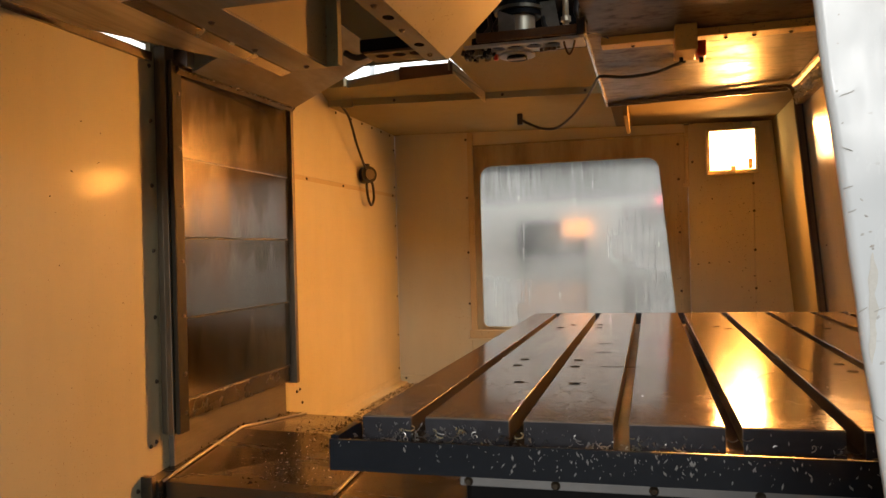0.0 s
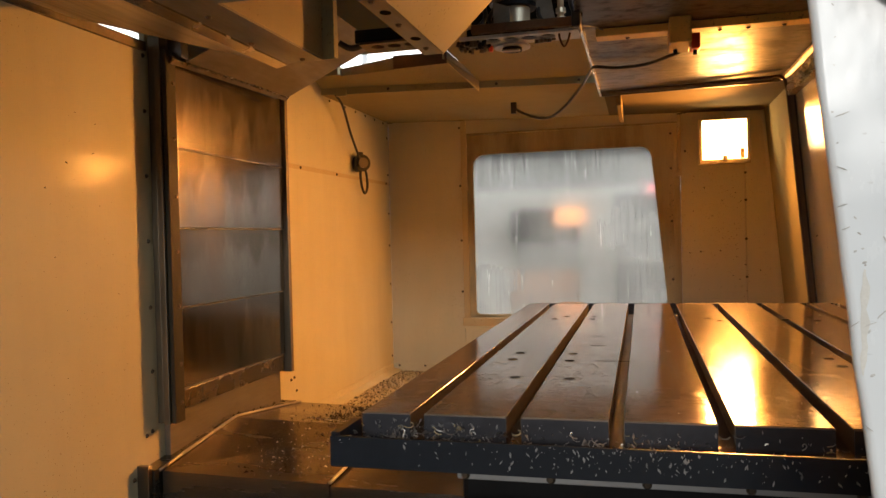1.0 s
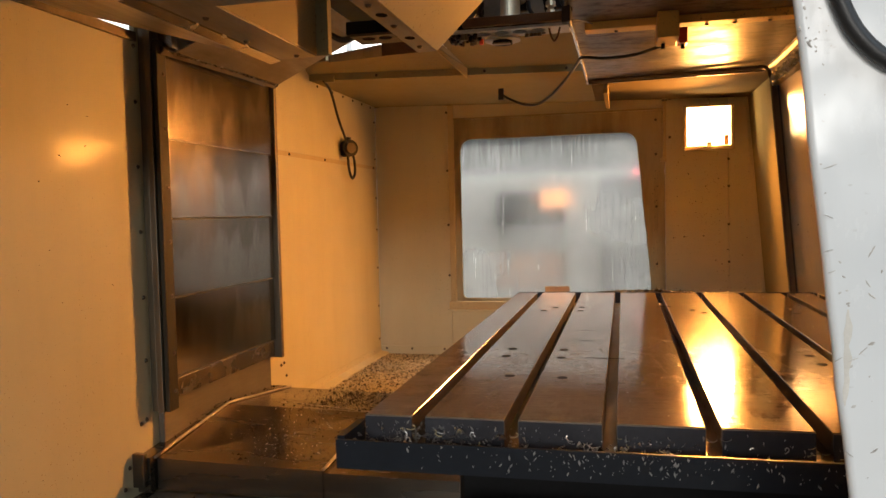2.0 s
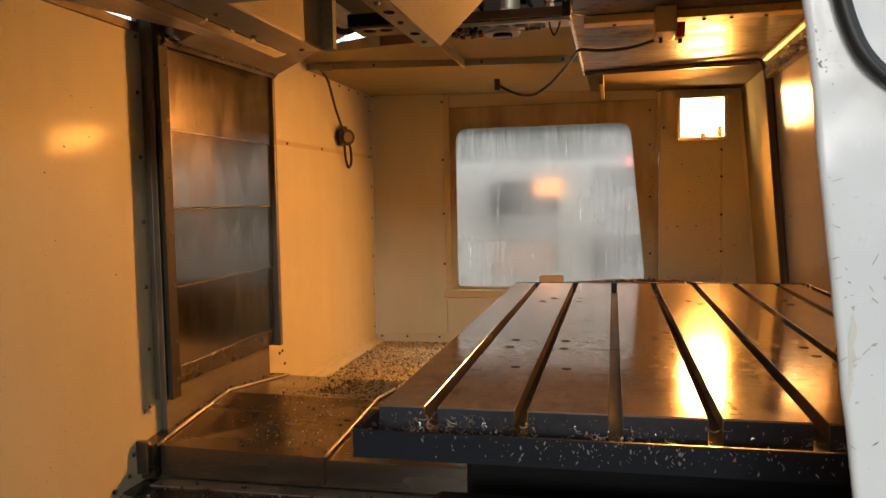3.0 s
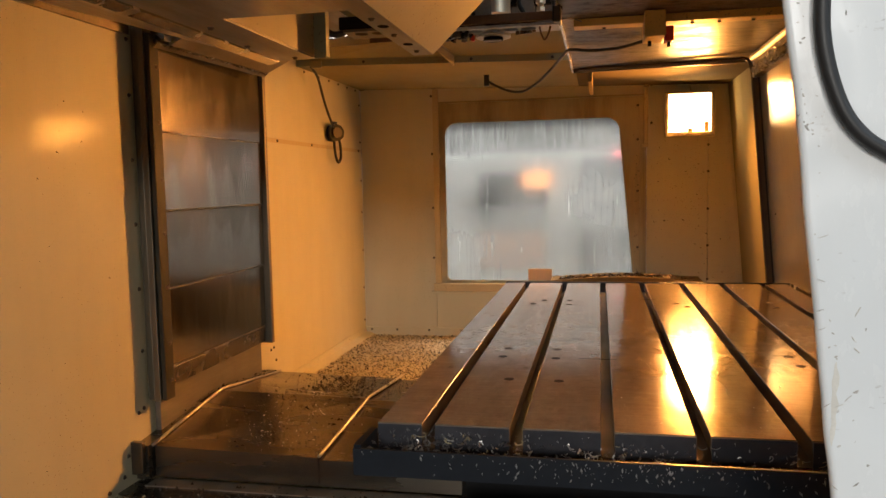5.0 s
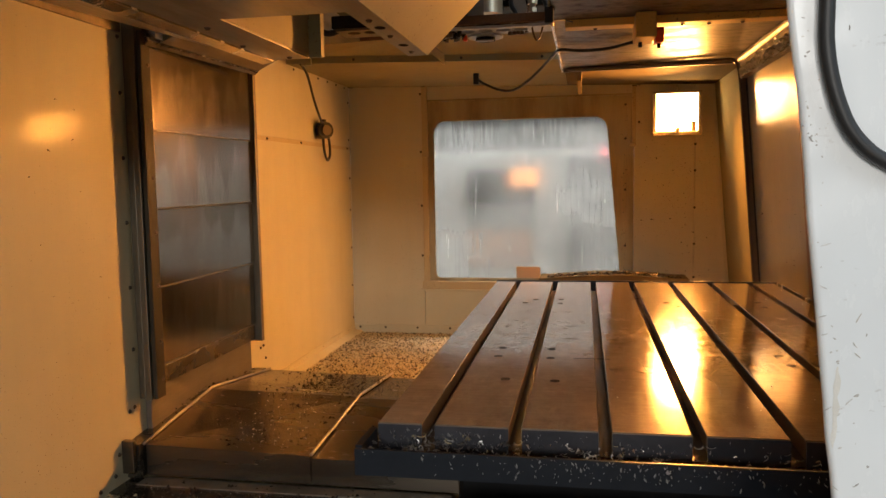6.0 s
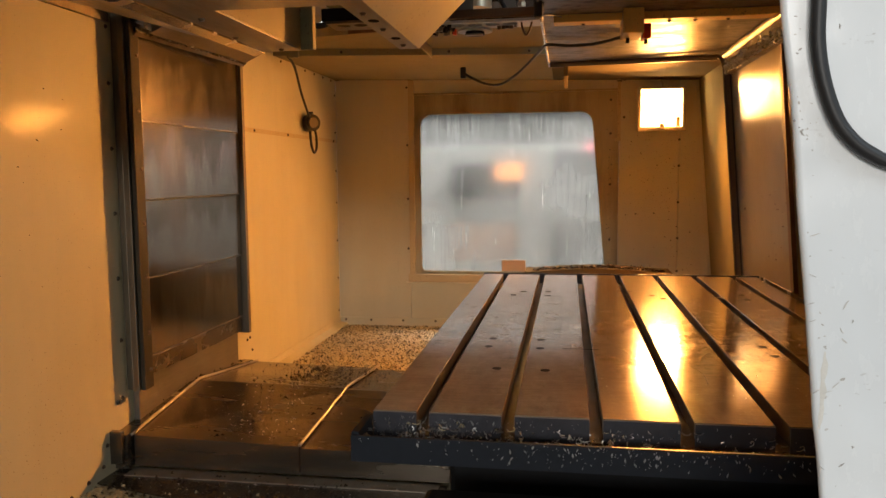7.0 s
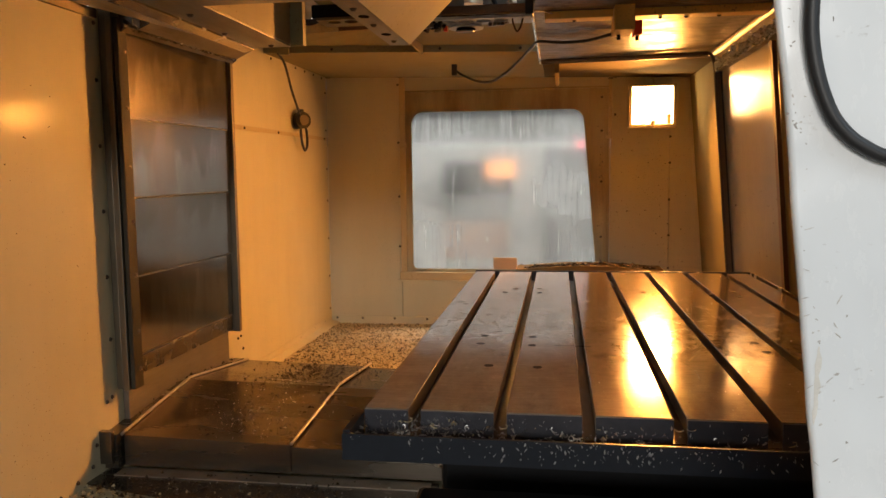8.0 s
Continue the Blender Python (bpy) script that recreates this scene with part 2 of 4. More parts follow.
k.link(k.mix(_drip, _c, (0.46, 0.45, 0.445)), k.b.inputs["Base Color"])
_milk = k.n.new("ShaderNodeBsdfTranslucent")
_tint = k.ramp(_run, ((0.32, (0.80, 0.80, 0.79)), (0.5, (0.90, 0.92, 0.92))))
_tint = k.mix(_drip, _tint, (0.46, 0.46, 0.455))
k.link(_tint, _milk.inputs["Color"])
_mix = k.n.new("ShaderNodeMixShader")
k.link(k.ramp(k.mix(0.22, _fog, _run), ((0.35, 0.10), (0.65, 0.34))), _mix.inputs[0])
k.link(k.b.outputs[0], _mix.inputs[1])
k.link(_milk.outputs[0], _mix.inputs[2])
k.link(_mix.outputs[0], k.n["Material Output"].inputs["Surface"])
PANE = k.m

# ---- mesh helpers ----


def link_mesh(name, bm, material):
    me = bpy.data.meshes.new(name)
    bmesh.ops.recalc_face_normals(bm, faces=bm.faces)
    bm.to_mesh(me)
    bm.free()
    for m in material if isinstance(material, (list, tuple)) else [material]:
        me.materials.append(m)
    return me


def part(name, bm, material, parent=None, label="", smooth=False):
    me = link_mesh(name, bm, material)
    if smooth:
        for p in me.polygons:
            p.use_smooth = True
    o = new(name, me)
    if parent is not None:
        o.parent = parent
    if label:
        tagged(o, label)
    return o


def thing(name, label, category, group="", kind=""):
    return tagged(new(name), label, category, group, kind)


def box(lo, hi, bevel=0.0, bm=None):
    b = bm or bmesh.new()
    r = bmesh.ops.create_cube(b, size=1.0)
    vs = r["verts"]
    for v in vs:
        v.co = Vector([(lo[i] + hi[i]) / 2 + v.co[i] * (hi[i] - lo[i]) for i in range(3)])
    if bevel:
        es = list({e for v in vs for e in v.link_edges})
        bmesh.ops.bevel(b, geom=es, offset=bevel, segments=2, affect="EDGES", profile=0.5)
    return b


def sheet(points, thick, bm=None):
    """A flat or bent plate through the points, thickened along its normal to both sides."""
    b = bm or bmesh.new()
    ps = [Vector(p) for p in points]
    n = (ps[1] - ps[0]).cross(ps[2] - ps[0]).normalized() * thick / 2
    top = [b.verts.new(p + n) for p in ps]
    bot = [b.verts.new(p - n) for p in ps]
    b.faces.new(top)
    b.faces.new(bot[::-1])
    for i in range(len(ps)):
        j = (i + 1) % len(ps)
        b.faces.new((top[i], bot[i], bot[j], top[j]))
    return b


def extrude(profile, axis, a, c, bm=None):
    """A closed profile (two coordinates) drawn along an axis from a to c."""
    b = bm or bmesh.new()
    order = {0: (1, 2), 1: (0, 2), 2: (0, 1)}[axis]

    def at(p, s):
        v = [0, 0, 0]
        v[axis], v[order[0]], v[order[1]] = s, p[0], p[1]
        return b.verts.new(v)
    one = [at(p, a) for p in profile]
    two = [at(p, c) for p in profile]
    b.faces.new(one)
    b.faces.new(two[::-1])
    for i in range(len(one)):
        j = (i + 1) % len(one)
        b.faces.new((one[i], two[i], two[j], one[j]))
    return b


def rod(p, q, r, seg=16, bm=None, r2=None):
    b = bm or bmesh.new()
    p, q = Vector(p), Vector(q)
    m = Matrix.Translation((p + q) / 2) @ (q - p).to_track_quat("Z", "Y").to_matrix().to_4x4()
    bmesh.ops.create_cone(b, cap_ends=True, segments=seg, radius1=r, radius2=r if r2 is None else r2, depth=(q - p).length, matrix=m)
    return b


def tube(points, r, seg=10, steps=8, bm=None):
    """A round tube along a smooth line through the points."""
    b = bm or bmesh.new()
    ps = [Vector(p) for p in points]
    full = [ps[0] * 2 - ps[1]] + ps + [ps[-1] * 2 - ps[-2]]
    line = []
    for i in range(1, len(full) - 2):
        p0, p1, p2, p3 = full[i - 1:i + 3]
        for s in range(steps):
            t = s / steps
            line.append(0.5 * (2 * p1 + (p2 - p0) * t + (2 * p0 - 5 * p1 + 4 * p2 - p3) * t * t + (3 * p1 - p0 - 3 * p2 + p3) * t ** 3))
    line.append(ps[-1])
    rings, ref = [], Vector((0.13, 0.31, 0.94))
    for i, p in enumerate(line):
        d = (line[min(i + 1, len(line) - 1)] - line[max(i - 1, 0)]).normalized()
        u = d.cross(ref).normalized()
        ref = u.cross(d)
        w = d.cross(u)
        rings.append([b.verts.new(p + (u * math.cos(a) + w * math.sin(a)) * r) for a in (2 * math.pi * j / seg for j in range(seg))])
    for one, two in zip(rings, rings[1:]):
        for j in range(seg):
            b.faces.new((one[j], one[(j + 1) % seg], two[(j + 1) % seg], two[j]))
    b.faces.new(rings[0][::-1])
    b.faces.new(rings[-1])
    return b


def screw_mesh(r=0.0072):
    b = bmesh.new()
    bmesh.ops.create_cone(b, cap_ends=True, segments=10, radius1=r, radius2=r * 0.55, depth=r * 0.7, matrix=Matrix.Translation((0, 0, r * 0.35)))
    return link_mesh("screw", b, SCREW)


SCREW_MESH = screw_mesh()


def screws(parent, places, normal):
    turn = Vector(normal).to_track_quat("Z", "Y").to_matrix().to_4x4()
    for p in places:
        o = new("screw", SCREW_MESH)
        o.parent = parent
        o.matrix_local = Matrix.Translation(p) @ turn


def scatter(name, label, material, count, place, size, upright=False):
    """Swarf: many bent slivers lying about, one mesh."""
    verts, faces = [], []
    for _ in range(count):
        p = place()
        if p is None:
            continue
        a = random.uniform(0, 6.283)
        l = random.choice((0.4, 0.6, 0.8, 1.0, 1.3, 2.0)) * random.uniform(0.8, 1.2) * size
        w = l * random.uniform(0.18, 0.4)
        h = l * random.uniform(0.05, 0.6)
        u = Vector((math.cos(a), math.sin(a), random.uniform(-0.2, 0.5)))
        v = Vector((-math.sin(a), math.cos(a), 0))
        c = Vector(p)
        if upright:
            u, v, h = Vector((random.gauss(0, 0.5), -0.06, 1)).normalized(), Vector((1, 0, 0)), 0.0
            w = l * random.uniform(0.22, 0.5)
        i = len(verts)
        verts += [c - u * l / 2, c - v * w / 2 + Vector((0, 0, h)), c + u * l / 2, c + v * w / 2 + Vector((0, 0, h * 0.6))]
        faces += [(i, i + 1, i + 3), (i + 1, i + 2, i + 3), (i, i + 3, i + 2), (i, i + 2, i + 1)]
    me = bpy.data.meshes.new(name)
    me.from_pydata([tuple(v) for v in verts], [], faces)
    me.materials.append(material)
    o = new(name, me)
    return tagged(o, label, "swarf", "", "stuff")

# ---- setting: enclosure walls, floor, ceiling ----
LX, FY = -1.10, 3.445        # inner faces of the column-side wall and of the far end wall


def ceil_z(x):
    return 1.819 - 0.026 * (x + 1.1)


def right_x(z, y):
    """The operator-side wall leans outwards towards the floor."""
    return 0.945 + (1.724 - z) * 0.082


wall = thing("wall_left", "cream enamelled sheet metal wall with screwed panels", "wall", kind="structure")
part("panel", box((LX - 0.02, -0.45, 0.28), (LX, 1.112, 1.736), 0.002), CREAM, wall)
part("panel", box((LX - 0.02, 1.112, 0.25), (LX - 0.002, 1.95, 2.1)), CREAM, wall)
part("panel", box((LX - 0.02, 1.95, 0.25), (LX, FY, 1.438), 0.002), CREAM, wall)
part("panel", box((LX - 0.02, 1.95, 1.458), (LX, FY, 2.0), 0.002), CREAM, wall)
part("joint_strip", box((LX - 0.02, 1.95, 1.438), (LX - 0.0015, FY, 1.458)), CREAM_FLAT, wall)
part("top_rail", sheet([(LX + 0.006, -0.45, 1.712), (LX + 0.006, 1.10, 1.712), (LX + 0.006, 1.10, 1.740), (LX + 0.006, -0.45, 1.740)], 0.012), DARKSTEEL, wall)
part("floor_angle", extrude([(LX, 0.33), (LX + 0.055, 0.33), (LX + 0.052, 0.337), (LX + 0.006, 0.345), (LX + 0.004, 0.375), (LX, 0.375)], 1, 1.98, FY), CREAM, wall)
screws(wall, [(LX, 1.100, z) for z in (1.70, 1.531, 1.333, 1.134, 0.931, 0.735)], (1, 0, 0))
screws(wall, [(LX, y, z) for y, z in ((1.065, 0.545), (1.092, 0.553), (1.0, 0.43), (0.975, 0.372), (0.90, 0.352), (0.82, 0.34))], (1, 0, 0))
screws(wall, [(LX, y, 0.36) for y in (2.15, 2.35, 2.6, 2.85, 3.1, 3.3)], (1, 0, 0))
screws(wall, [(LX, y, 1.448) for y in (2.2, 2.62, 3.05, 3.38)], (1, 0, 0))
screws(wall, [(LX, 3.415, z) for z in (1.72, 1.5, 1.27, 1.08, 0.85, 0.62, 0.42)], (1, 0, 0))
screws(wall, [(LX, 2.05, 0.53), (LX, 2.08, 0.535), (LX, 2.1, 0.475)], (1, 0, 0))
screws(wall, [(LX, y, 1.80) for y in (2.55, 2.75, 2.9, 3.05, 3.2, 3.35)], (1, 0, 0))

# far end wall with the window cut through it
W_L, W_T, W_B = -0.587, 1.602, 0.66


def win_r(z):
    return 0.438 + (1.5 - z) * 0.078


def window_outline(grow=0.0, r=0.07, n=6):
    """Rounded window outline; its operator-side edge leans with the wall."""
    corners = [((W_L - grow, W_B - grow), 180), ((win_r(W_B) + grow, W_B - grow), 270), ((win_r(W_T) + grow, W_T + grow), 0), ((W_L - grow, W_T + grow), 90)]
    out = []
    for (x, z), a0 in corners:
        rr = r if z > 1 else r * 0.45
        sx = 1 if a0 in (180, 90) else -1
        sz = 1 if a0 in (180, 270) else -1
        for i in range(n + 1):
            a = radians(a0 + 90 * i / n)
            out.append((x + sx * rr + rr * math.cos(a), z + sz * rr + rr * math.sin(a)))
    return out


def plate_with_hole(outer, hole, y0, y1):
    """A flat plate in the xz plane, with a hole through it."""
    b = bmesh.new()
    loops = []
    for y in (y0, y1):
        vo = [b.verts.new((x, y, z)) for x, z in outer]
        vh = [b.verts.new((x, y, z)) for x, z in hole]
        es = [b.edges.new((l[i], l[(i + 1) % len(l)])) for l in (vo, vh) for i in range(len(l))]
        bmesh.ops.triangle_fill(b, use_beauty=True, edges=es)
        loops.append((vo, vh))
    for l in range(2):
        p, q = loops[0][l], loops[1][l]
        for i in range(len(p)):
            j = (i + 1) % len(p)
            b.faces.new((p[i], p[j], q[j], q[i]))
    return b


wall = thing("wall_far", "cream sheet metal end wall with a window opening", "wall", kind="structure")
part("panel", box((LX, FY, 0.25), (-0.652, FY + 0.03, 2.0), 0.002), CREAM, wall)
part("panel", box((-0.650, FY, 1.712), (0.572, FY + 0.03, 2.0)), CREAM, wall)
part("panel", box((-0.650, FY, 0.25), (0.572, FY + 0.03, 0.60), 0.002), CREAM, wall)
part("panel", box((0.574, FY, 0.25), (0.904, FY + 0.03, 2.0), 0.002), CREAM, wall)
part("panel", box((0.906, FY, 0.25), (1.30, FY + 0.03, 2.0), 0.002), CREAM, wall)
part("window_surround", plate_with_hole([(-0.649, 0.601), (0.571, 0.601), (0.571, 1.711), (-0.649, 1.711)], window_outline(0.0), FY - 0.004, FY + 0.026), STAINED, wall, "oil-stained brown sheet around the window")
part("jamb", box((-0.652, FY - 0.018, 0.59), (-0.618, FY, 1.80), 0.003), CREAM_FLAT, wall)
part("jamb", box((0.535, FY - 0.010, 0.66), (0.558, FY, 1.70), 0.002), STAINED, wall)
part("jamb", box((0.560, FY - 0.022, 1.44), (0.580, FY, 1.80), 0.003), CREAM_FLAT, wall)
part("bracket", box((0.548, FY - 0.026, 1.425), (0.582, FY - 0.004, 1.445), 0.003), CREAM_FLAT, wall)
part("bracket", box((-0.652, FY - 0.03, 1.39), (-0.61, FY - 0.018, 1.42), 0.003), CREAM_FLAT, wall)
part("sill", box((-0.66, FY - 0.03, 0.60), (0.57, FY - 0.004, 0.648), 0.004), CREAM_FLAT, wall)
part("sill_lip", box((-0.675, FY - 0.034, 0.588), (0.58, FY - 0.006, 0.600), 0.002), CREAM, wall)
part("head_strip", box((-0.618, FY - 0.012, 1.712), (0.56, FY, 1.722)), STAINED, wall)
part("baseboard", box((LX, FY - 0.014, 0.31), (0.9, FY, 0.375), 0.003), CREAM, wall)
screws(wall, [(x, FY - 0.014, 0.36) for x in (-1.06, -0.9, -0.7, -0.5)], (0, -1, 0))
screws(wall, [(0.906, FY, z) for z in (1.43, 1.283, 1.075, 0.87, 0.68)], (0, -1, 0))
screws(wall, [(-0.663, FY, z) for z in (1.76, 1.42, 1.1, 0.8)], (0, -1, 0))
screws(wall, [(0.525, FY - 0.004, z) for z in (1.66, 1.47, 1.18, 0.86)], (0, -1, 0))
screws(wall, [(0.60, FY, z) for z in (1.77, 1.56)], (0, -1, 0))
for x, z in ((-1.085, 1.806), (-0.642, 1.798), (0.572, 1.757)):
    part("corner_clip", box((x - 0.014, FY - 0.024, z), (x + 0.014, FY - 0.0005, z + 0.009), 0.002), CHROME, wall, "small bright corner clip")

win = thing("window_1", "milky streaked plastic window with rounded corners", "window", kind="structure")
b = extrude(window_outline(0.012), 1, FY + 0.006, FY + 0.010)
pane = part("pane", b, PANE, win)
pane.visible_shadow = False
b = plate_with_hole(window_outline(0.006), window_outline(-0.006), FY - 0.008, FY + 0.004)
part("rubber_seal", b, STAINED, win)

# operator-side wall: a return next to the end wall, then the sliding door beyond the seal
wall = thing("wall_right", "leaning cream sheet metal wall beside the sliding door", "wall", kind="structure")
part("return_panel", sheet([(right_x(z, y) + 0.066, y, z) for y, z in ((FY, 0.3), (FY, 1.80), (2.42, 1.80), (2.42, 0.3))], 0.010), DIM_CREAM, wall)
part("jamb_face", sheet([(right_x(1.71, 2.4) + 0.000, 2.405, 1.71), (right_x(1.71, 2.4) + 0.075, 2.405, 1.71), (right_x(0.3, 2.4) + 0.075, 2.405, 0.3), (right_x(0.3, 2.4) + 0.000, 2.405, 0.3)], 0.010), DIM_CREAM, wall)
part("corner_trim", sheet([(right_x(1.8, FY) + 0.060, FY - 0.012, 1.8), (right_x(1.8, FY) + 0.046, FY - 0.003, 1.8), (right_x(0.3, FY) + 0.046, FY - 0.003, 0.3), (right_x(0.3, FY) + 0.060, FY - 0.012, 0.3)], 0.004), CREAM, wall)

door = thing("door_1", "closed brushed stainless sliding door on the operator side", "door", kind="structure")
q = [(right_x(z, y) + 0.02, y, z) for y, z in ((2.36, 0.3), (2.36, 1.66), (1.54, 1.66), (1.54, 0.3))]
DOORSTEEL = steel("satin_door_steel", (0.52, 0.49, 0.44), 0.17, 2, (0.42, 0.38, 0.33), 0.5, 0.35, 7.0, 0.0, 0.25)
part("door_panel", sheet(q, 0.012), DOORSTEEL, door)
part("door_panel", sheet([(right_x(z, y) + 0.02, y, z) for y, z in ((1.538, 0.3), (1.538, 1.66), (-0.40, 1.66), (-0.40, 0.3))], 0.012), DIM_CREAM, door, "cream panel in a colour dimmed against lamp glare")
part("top_rail", sheet([(right_x(1.69, 2.36), 2.36, 1.655), (right_x(1.69, 2.36), 2.36, 1.73), (right_x(1.69, -0.4), -0.4, 1.73), (right_x(1.69, -0.4), -0.4, 1.655)], 0.03), DARKSTEEL, door)
part("edge_post", sheet([(right_x(z, y) + 0.004, y, z) for y, z in ((1.575, 0.3), (1.575, 1.65), (1.54, 1.65), (1.54, 0.3))], 0.014), RUST, door, "brown greasy post")

seal = thing("door_seal", "dark rubber seal bent round the door opening", "seal")
pts = [(right_x(0.30, 2.38) - 0.012, 2.38, 0.30), (right_x(1.0, 2.38) - 0.012, 2.38, 1.0), (right_x(1.60, 2.38) - 0.012, 2.38, 1.60), (right_x(1.7, 2.38) - 0.016, 2.38, 1.70),
       (0.915, 2.40, 1.735), (0.86, 2.42, 1.738), (0.6, 2.48, 1.742), (0.22, 2.56, 1.748)]
part("seal_strip", tube(pts, 0.0075, 8, 6), simple("brown_black_seal", (0.11, 0.08, 0.05), 0.5), seal, smooth=True)
part("seal_web", sheet([(right_x(1.7, 2.4) - 0.010, 2.385, 1.71), (right_x(1.7, 2.4) + 0.016, 2.385, 1.71), (right_x(0.3, 2.4) + 0.012, 2.385, 0.3), (right_x(0.3, 2.4) - 0.012, 2.385, 0.3)], 0.008), simple("brown_seal_web", (0.15, 0.105, 0.06), 0.5), seal)
part("seal_flange", sheet([(right_x(1.7, 2.4) + 0.0165, 2.378, 1.70), (right_x(1.7, 2.4) + 0.030, 2.37, 1.70), (right_x(0.3, 2.4) + 0.036, 2.37, 0.3), (right_x(0.3, 2.4) + 0.0125, 2.378, 0.3)], 0.006), simple("dull_grey_flange", (0.27, 0.25, 0.22), 0.5, 0.2), seal, "grey steel flange behind the seal")
part("seal_lip", tube([(right_x(z, 2.36) + 0.0085, 2.365, z) for z in (0.3, 0.8, 1.3, 1.66)], 0.004, 8, 4), RUBBER, seal, smooth=True)

conduit = thing("conduit", "bright bare metal tube along the door head", "tube")
part("pipe", rod((0.938, 2.37, 1.735), (0.948, -0.3, 1.738), 0.017), TUBE, conduit, smooth=True)

# ceiling at the far end, with the raised bay that opens upwards beside the tool changer
b = bmesh.new()
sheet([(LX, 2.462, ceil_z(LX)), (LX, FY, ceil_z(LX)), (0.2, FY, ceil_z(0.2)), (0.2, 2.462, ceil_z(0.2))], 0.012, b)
ceiling = tagged(part("ceiling", b, DIM_CREAM), "cream sheet metal roof with a folded rim", "ceiling", kind="structure")
# sheet over the lamp: its dark colour replaces a dimmer glow
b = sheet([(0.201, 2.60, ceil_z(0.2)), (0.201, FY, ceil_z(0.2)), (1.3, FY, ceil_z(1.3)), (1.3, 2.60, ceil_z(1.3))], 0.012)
tagged(part("ceiling", b, DIM_BROWN), "roof sheet above the work lamp, coloured dark to hold down its light", "ceiling", kind="structure")
bay = thing("roof_bay", "grey-brown folded sheet metal roof bay, open above", "roof panel")
part("rim", sheet([(LX, 2.458, ceil_z(LX) - 0.008), (0.2, 2.458, ceil_z(0.2) - 0.008), (0.2, 2.458, ceil_z(0.2) + 0.035), (LX, 2.458, ceil_z(LX) + 0.035)], 0.005), BAY, bay)
part("sloping_sheet", sheet([(-0.96, 2.45, 1.842), (-0.33, 2.45, 1.822), (-0.43, 2.25, 1.886), (-0.96, 2.36, 1.880)], 0.005), BAY, bay)
part("edge_strip", sheet([(-0.96, 2.36, 1.872), (-0.68, 2.285, 1.866), (-0.68, 2.28, 1.918), (-0.96, 2.355, 1.904)], 0.006), STEEL, bay)
part("edge_strip", sheet([(-0.68, 2.285, 1.868), (-0.43, 2.245, 1.866), (-0.43, 2.24, 1.914), (-0.68, 2.28, 1.926)], 0.007), RUST, bay)
part("sloping_sheet", sheet([(-0.33, 2.45, 1.822), (0.2, 2.45, 1.810), (0.2, 1.9, 2.02), (-0.52, 1.9, 2.02)], 0.005), BAY, bay)
part("rib", sheet([(-0.335, 2.448, 1.775), (-0.445, 2.235, 1.885), (-0.445, 2.235, 1.93), (-0.335, 2.448, 1.83)], 0.006), CREAM_FLAT, bay)
part("end_filler", sheet([(LX, 2.45, 1.842), (-0.955, 2.45, 1.842), (-0.955, 2.36, 1.880), (LX, 2.36, 1.884)], 0.005), BAY, bay)
part("end_filler", sheet([(LX, 2.345, 1.875), (-0.97, 2.345, 1.875), (-0.97, 2.345, 2.04), (LX, 2.345, 2.04)], 0.005), BAY, bay)
part("back_sheet", sheet([(-1.0, 2.32, 1.952), (0.2, 2.30, 1.952), (0.2, 2.30, 2.6), (-1.0, 2.32, 2.6)], 0.005), BAY, bay)
# top and sides added to close the bay against hall light
part("top_sheet", box((-1.12, -0.45, 2.30), (0.2, 2.29, 2.31)), BAY, bay)
part("side_stop_sheet", box((0.201, -0.45, 1.7625), (0.206, 1.0, 2.31)), BAY, bay)
part("side_stop_sheet", box((0.201, 1.9, 1.7625), (0.206, 2.29, 2.31)), BAY, bay)
part("side_stop_sheet", box((-1.12, -0.45, 1.83), (-1.115, 0.75, 2.299)), BAY, bay)
part("side_stop_sheet", box((-1.12, 0.752, 1.770), (-1.115, 1.112, 2.299)), BAY, bay)
part("side_stop_sheet", box((-1.12, 1.955, 2.002), (-1.115, 2.31, 2.299)), BAY, bay)
# upright sheet behind the bay, added only to block light from beyond
part("light_stop_sheet", sheet([(-1.1, 2.50, 2.03), (0.2, 2.50, 2.03), (0.2, 2.50, 2.75), (-1.1, 2.50, 2.75)], 0.005), BAY, bay)
part("fixing_plate", box((-1.02, 2.44, 1.798), (-0.97, 2.455, 1.83), 0.002), BAY, bay)
screws(bay, [(x, 2.455, ceil_z(x) + 0.008) for x in (-0.766, -0.36, -0.256, 0.11)], (0, -1, 0))

# shiny roof sheet over the operator side
roof = thing("roof_sheet", "oily brown steel roof sheet with a folded edge", "roof panel")
part("sheet", sheet([(0.2, -0.45, 1.757), (0.2, 2.57, 1.757), (0.96, 2.50, 1.757), (0.96, -0.45, 1.757)], 0.008), ROOF, roof)
part("folded_edge", box((0.192, 1.2, 1.735), (0.199, 2.57, 1.765)), BRASSY, roof)
part("front_lip", sheet([(0.2, 2.572, 1.735), (0.93, 2.503, 1.735), (0.93, 2.503, 1.768), (0.2, 2.572, 1.768)], 0.006), DARKSTEEL, roof)
part("bracket", box((0.262, 2.62, 1.70), (0.282, 3.2, ceil_z(0.27) - 0.007), 0.002), DIM_BROWN, roof)

# unseen near end: opening for the camera, upper and side sheets added to block light
near = thing("wall_near_unseen", "unseen cream end wall with a wide opening, its header set to block light", "wall", kind="structure")
part("unseen_jamb_panel", box((LX - 0.02, -0.47, 0.0), (-1.02, -0.452, 2.32)), CREAM, near)
part("light_stop_header", box((-1.02, -0.47, 1.48), (1.2, -0.452, 2.32)), CREAM, near)

